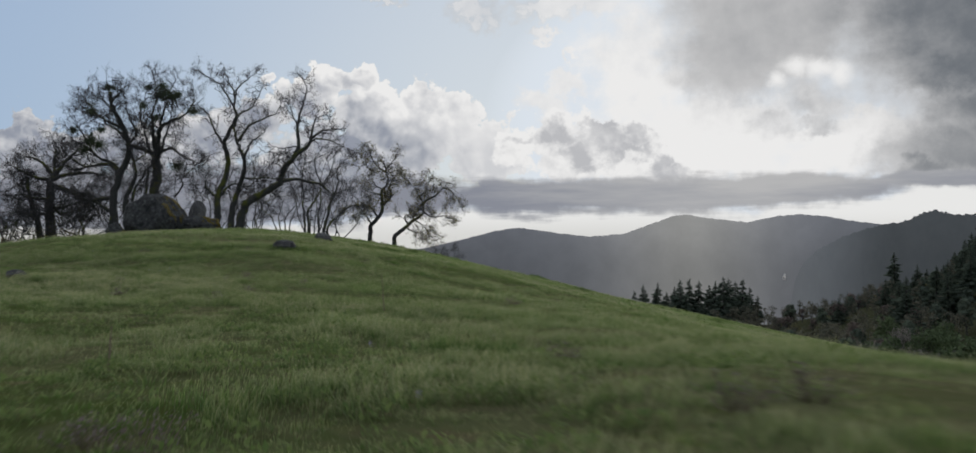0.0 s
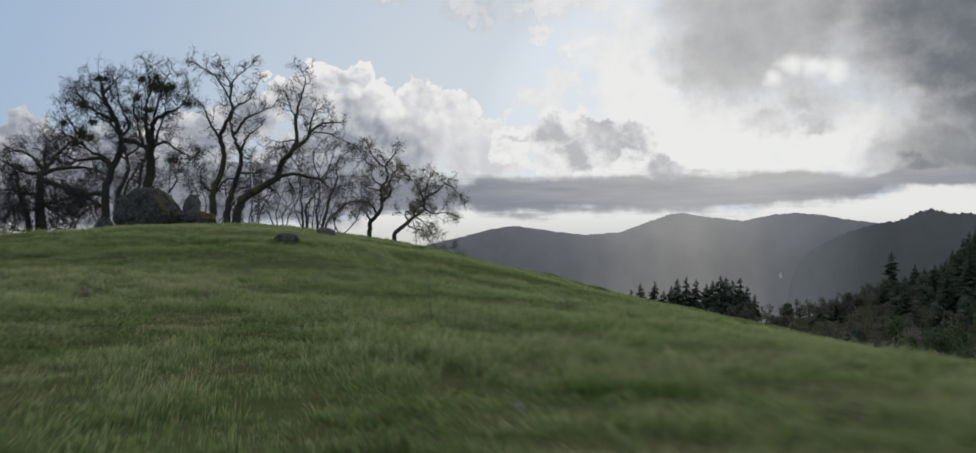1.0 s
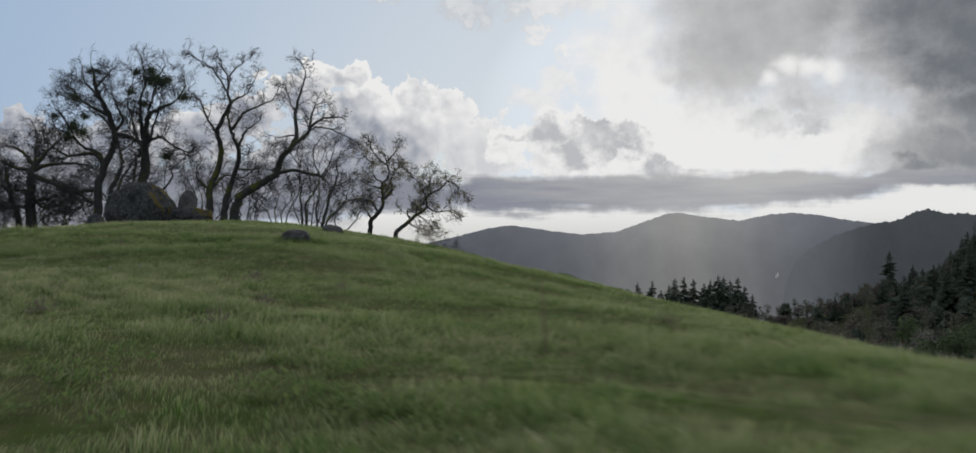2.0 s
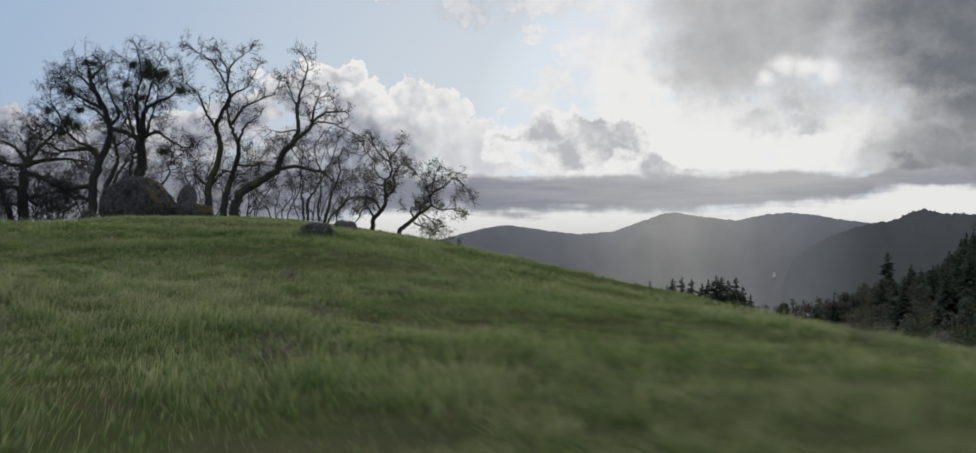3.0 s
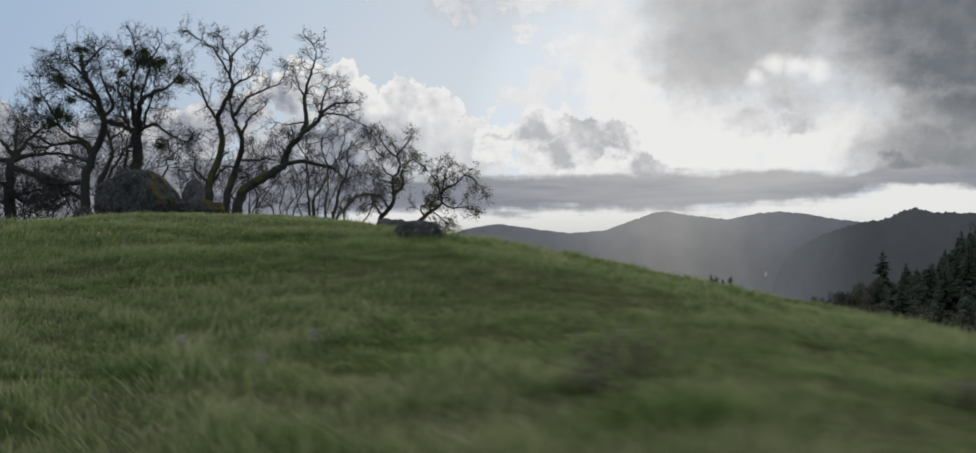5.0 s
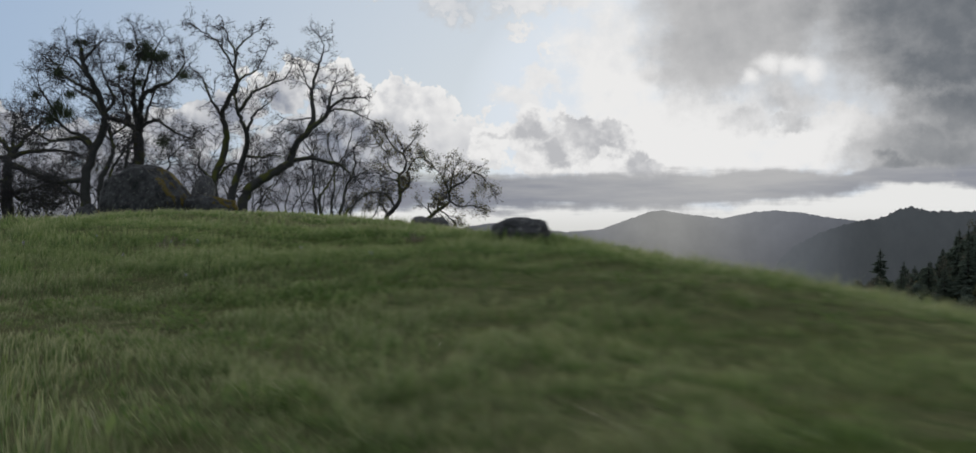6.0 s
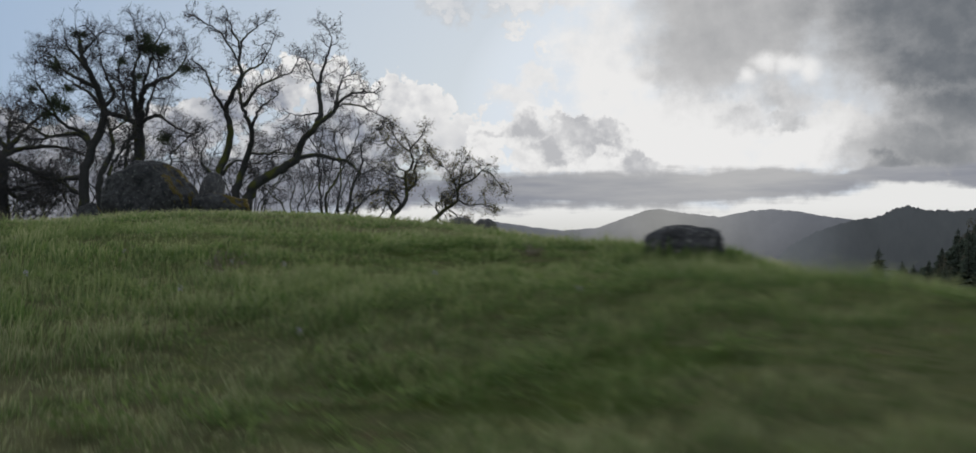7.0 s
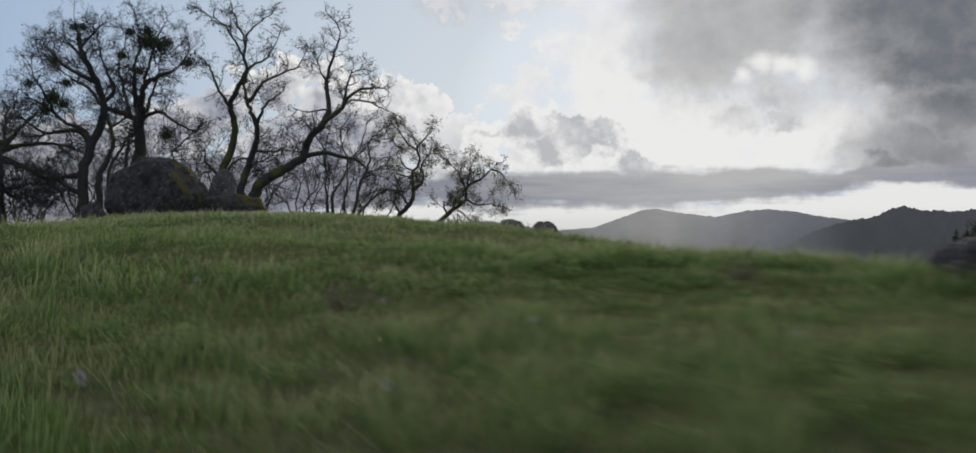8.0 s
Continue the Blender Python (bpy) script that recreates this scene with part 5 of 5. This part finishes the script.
# ---------------------------------------------------------------- grass
def build_grass():
    gen = np.random.default_rng(8)
    line = np.array([(x, y) for _, x, y, *_ in ROWS])
    bands = [(0.0, 1.6, 4300, 0.0018, 1.15), (1.6, 4, 3000, 0.0023, 1.2), (4, 9, 1150, 0.0050, 1.4), (9, 18, 470, 0.0085, 1.3), (18, 40, 150, 0.020, 1.0), (40, 66, 45, 0.047, 0.85)]
    co, loops, totals, along = [], [], [], []
    count = 0
    for lo, hi, dens, width, tall in bands:
        n = int((line[:, 0].max() - line[:, 0].min() + 2 * hi) * (line[:, 1].max() + 2 * hi) * dens)
        x = gen.uniform(line[:, 0].min() - hi, line[:, 0].max() + hi, n)
        y = gen.uniform(-hi, line[:, 1].max() + hi, n)
        # only the stretch of meadow ahead of the path
        keep = (y > -1) & (x < 0.58 * (y + 1) + 0.8) & (x > -0.56 * (y + 1) - 1.2 - 0.42 * np.clip(y, 0, 17)) & (y < 62)
        x, y = x[keep], y[keep]
        d = np.full(len(x), 1e9)
        for a, b in zip(line[:-1], line[1:]):
            ab = b - a
            t = np.clip(((x - a[0]) * ab[0] + (y - a[1]) * ab[1]) / (ab @ ab), 0, 1)
            d = np.minimum(d, np.hypot(x - a[0] - t * ab[0], y - a[1] - t * ab[1]))
        keep = (d >= lo) & (d < hi)
        keep &= value_noise(x / 0.16, y / 0.16, 81) * 0.6 + value_noise(x / 0.55, y / 0.55, 82) * 0.4 > gen.uniform(0.05, 0.62, len(x))
        x, y, d = x[keep], y[keep], d[keep]
        n = len(x)
        z = height(x, y) - GRASS_TALL - 0.01
        tuft = smooth(value_noise(x / 0.45, y / 0.45, 71) * 0.5 + value_noise(x / 1.9, y / 1.9, 72) * 0.5, 0.3, 0.75)
        knot = smooth(value_noise(x / 0.13, y / 0.13, 74), 0.25, 0.8)
        h = (0.022 + 0.04 * tuft) * (0.5 + 1.0 * knot) * gen.uniform(0.5, 1.4, n) * tall
        w = width * gen.uniform(0.6, 1.4, n)
        a = gen.uniform(0, 2 * math.pi, n)
        lean = gen.normal(0, 0.75, n)
        ux, uy = np.cos(a) * w, np.sin(a) * w
        vx, vy = -np.sin(a) * lean * h + 0.10 * h, np.cos(a) * lean * h + 0.03 * h
        if hi > 2:
            three = np.empty((n, 3, 3))
            three[:, 0] = np.stack([x - ux, y - uy, z], 1)
            three[:, 1] = np.stack([x + ux, y + uy, z], 1)
            three[:, 2] = np.stack([x + vx, y + vy, z + h], 1)
            co.append(three.reshape(-1, 3))
            loops.append(count + np.arange(n * 3))
            totals.append(np.full(n, 3))
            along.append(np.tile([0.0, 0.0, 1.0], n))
            count += n * 3
            continue
        five = np.empty((n, 5, 3))
        five[:, 0] = np.stack([x - ux, y - uy, z], 1)
        five[:, 1] = np.stack([x + ux, y + uy, z], 1)
        five[:, 2] = np.stack([x + ux * 0.7 + vx * 0.4, y + uy * 0.7 + vy * 0.4, z + h * 0.6], 1)
        five[:, 3] = np.stack([x - ux * 0.7 + vx * 0.4, y - uy * 0.7 + vy * 0.4, z + h * 0.6], 1)
        five[:, 4] = np.stack([x + vx, y + vy, z + h], 1)
        co.append(five.reshape(-1, 3))
        base = (count + np.arange(n) * 5)[:, None]
        loops.append((base + np.array([[0, 1, 2, 3, 3, 2, 4]])).ravel())
        totals.append(np.tile([4, 3], n))
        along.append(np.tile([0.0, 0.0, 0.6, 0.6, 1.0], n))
        count += n * 5
    # upright tufts of longer, wider blades beside the path
    m = 1500
    tx, ty = gen.uniform(-14, 9, m), gen.uniform(0.5, 26, m)
    lo_x = np.interp(ty, line[:, 1], line[:, 0])
    keep = (np.abs(tx - lo_x) < 1.2 + 0.33 * np.clip(ty, 0, 12)) & (value_noise(tx / 1.3, ty / 1.3, 91) > 0.42)
    tx, ty = tx[keep], ty[keep]
    per = 46
    n = len(tx) * per
    grow = np.repeat(gen.uniform(0.6, 1.25, len(tx)), per)
    x = np.repeat(tx, per) + gen.normal(0, 0.045, n) * grow
    y = np.repeat(ty, per) + gen.normal(0, 0.045, n) * grow
    z = height(x, y) - GRASS_TALL - 0.01
    h = 0.058 * grow * gen.uniform(0.5, 1.3, n)
    a = gen.uniform(0, 2 * math.pi, n)
    ux, uy = np.cos(a) * 0.0021, np.sin(a) * 0.0021
    vx, vy = (x - np.repeat(tx, per)) * 0.7 + gen.normal(0, 0.2, n) * h, (y - np.repeat(ty, per)) * 0.7 + gen.normal(0, 0.2, n) * h
    five = np.empty((n, 5, 3))
    five[:, 0] = np.stack([x - ux, y - uy, z], 1)
    five[:, 1] = np.stack([x + ux, y + uy, z], 1)
    five[:, 2] = np.stack([x + ux * 0.8 + vx * 0.3, y + uy * 0.8 + vy * 0.3, z + h * 0.6], 1)
    five[:, 3] = np.stack([x - ux * 0.8 + vx * 0.3, y - uy * 0.8 + vy * 0.3, z + h * 0.6], 1)
    five[:, 4] = np.stack([x + vx, y + vy, z + h], 1)
    co.append(five.reshape(-1, 3))
    loops.append(((count + np.arange(n) * 5)[:, None] + np.array([[0, 1, 2, 3, 3, 2, 4]])).ravel())
    totals.append(np.tile([4, 3], n))
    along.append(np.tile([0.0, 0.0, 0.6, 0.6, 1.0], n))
    co, loops, totals = np.concatenate(co), np.concatenate(loops), np.concatenate(totals)
    me = bpy.data.meshes.new("grass")
    me.vertices.add(len(co))
    me.vertices.foreach_set("co", co.ravel())
    me.loops.add(len(loops))
    me.loops.foreach_set("vertex_index", loops.astype(np.int32))
    me.polygons.add(len(totals))
    me.polygons.foreach_set("loop_start", np.concatenate([[0], np.cumsum(totals)[:-1]]).astype(np.int32))
    me.update(calc_edges=True)
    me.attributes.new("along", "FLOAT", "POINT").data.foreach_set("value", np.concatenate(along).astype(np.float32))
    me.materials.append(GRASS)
    ob = new("grass", me)
    tagged(ob, "short green meadow grass with olive and straw patches", "grass", kind="stuff")


build_grass()


def build_clumps():
    """Lush low clumps of broad blades and clover between the grass, near and far."""
    gen = np.random.default_rng(21)
    n = 2600
    y = np.where(np.arange(n) < 2300, gen.uniform(1.0, 24.0, n), gen.uniform(14.0, 58.0, n))
    along = np.interp(y, [r[2] for r in ROWS], [r[1] for r in ROWS])
    x = along + np.where(np.arange(n) < 2300, gen.normal(0, 2.6, n), gen.uniform(-0.9, 0.75, n) * (y - 2))
    keep = value_noise(x / 1.1, y / 1.1, 57) > 0.5
    x, y = x[keep], y[keep]
    per = 60
    m = len(x) * per
    far = np.repeat(np.where(y > 24, 1.4, 1.0) * gen.uniform(0.5, 1.2, len(x)), per)
    a, r = gen.uniform(0, 2 * math.pi, m), np.sqrt(gen.uniform(0, 1, m)) * 0.085 * far
    px, py = np.repeat(x, per) + np.cos(a) * r, np.repeat(y, per) + np.sin(a) * r
    z = height(px, py) - GRASS_TALL
    tall = 0.05 * far * gen.uniform(0.35, 1.2, m)
    turn = gen.uniform(0, 2 * math.pi, m)
    long, wide = 0.013 * far * gen.uniform(0.6, 1.4, m), 0.006 * far * gen.uniform(0.6, 1.4, m)
    tilt = gen.uniform(-0.2, 1.0, m)
    dx, dy, dz = np.cos(turn) * long, np.sin(turn) * long, tilt * long
    sx, sy = -np.sin(turn) * wide, np.cos(turn) * wide
    top = z + tall
    quad = np.stack([np.stack([px - dx, py - dy, top - dz], 1), np.stack([px + sx, py + sy, top], 1), np.stack([px + dx, py + dy, top + dz], 1), np.stack([px - sx, py - sy, top], 1)], 1)
    me = mesh_of("clover_clumps", quad.reshape(-1, 3).tolist(), np.arange(m * 4).reshape(-1, 4).tolist(), material("clover_leaf", leafy((0.066, 0.108, 0.036), (0.130, 0.175, 0.062), 0.45)), False)
    tagged(new("clover_clumps", me), "low lush green clover and weeds among the grass", "weeds", kind="stuff")


def build_mounds():
    """Dark green cushions of coarse grass scattered over the slope."""
    gen = np.random.default_rng(33)
    n = 300
    y = 5 + 42 * gen.uniform(0, 1, n) ** 0.8
    x = np.interp(y, [r[2] for r in ROWS], [r[1] for r in ROWS]) + gen.uniform(-0.75, 0.7, n) * (y + 1)
    keep = (value_noise(x / 5.0, y / 5.0, 58) > 0.42) & (np.abs(x - np.interp(y, [r[2] for r in ROWS], [r[1] for r in ROWS])) > 1.8) & ((y < 14) | (y > 24) | (x < -9))
    x, y = x[keep], y[keep]
    # skirts of grass round the feet of the rocks
    for rx, ry, wide in ((-4.17, 21.12, 0.27), (-5.55, 34.2, 0.3), (-5.12, 32.3, 0.26), (-6.25, 13.6, 0.17)):
        ring = np.arange(9) / 9 * 2 * math.pi + gen.uniform(0, 0.5, 9)
        x, y = np.concatenate([x, rx + np.cos(ring) * wide]), np.concatenate([y, ry + np.sin(ring) * wide * 0.9])
    per = 170
    m = len(x) * per
    size = np.repeat(gen.uniform(0.5, 1.3, len(x)) * np.interp(y, (5, 30), (0.7, 1.2)), per)
    a, r = gen.uniform(0, 2 * math.pi, m), np.sqrt(gen.uniform(0, 1, m))
    px, py = np.repeat(x, per) + np.cos(a) * r * 0.24 * size, np.repeat(y, per) + np.sin(a) * r * 0.16 * size
    z = height(px, py) - GRASS_TALL - 0.01
    tall = (0.035 + 0.085 * (1 - r * r)) * size * gen.uniform(0.7, 1.15, m)
    turn, wide = gen.uniform(0, 2 * math.pi, m), 0.008 * size
    ux, uy = np.cos(turn) * wide, np.sin(turn) * wide
    tx, ty = px + np.cos(a) * r * 0.05 * size + gen.normal(0, 0.02, m), py + np.sin(a) * r * 0.05 * size + gen.normal(0, 0.02, m)
    tri = np.stack([np.stack([px - ux, py - uy, z], 1), np.stack([px + ux, py + uy, z], 1), np.stack([tx, ty, z + tall], 1)], 1)
    me = mesh_of("grass_mounds", tri.reshape(-1, 3).tolist(), np.arange(m * 3).reshape(-1, 3).tolist(), material("coarse_grass", leafy((0.052, 0.092, 0.030), (0.105, 0.145, 0.048), 0.45)), False)
    tagged(new("grass_mounds", me), "dark green cushions of coarse grass on the slope", "grass", kind="stuff")


build_clumps()
build_mounds()
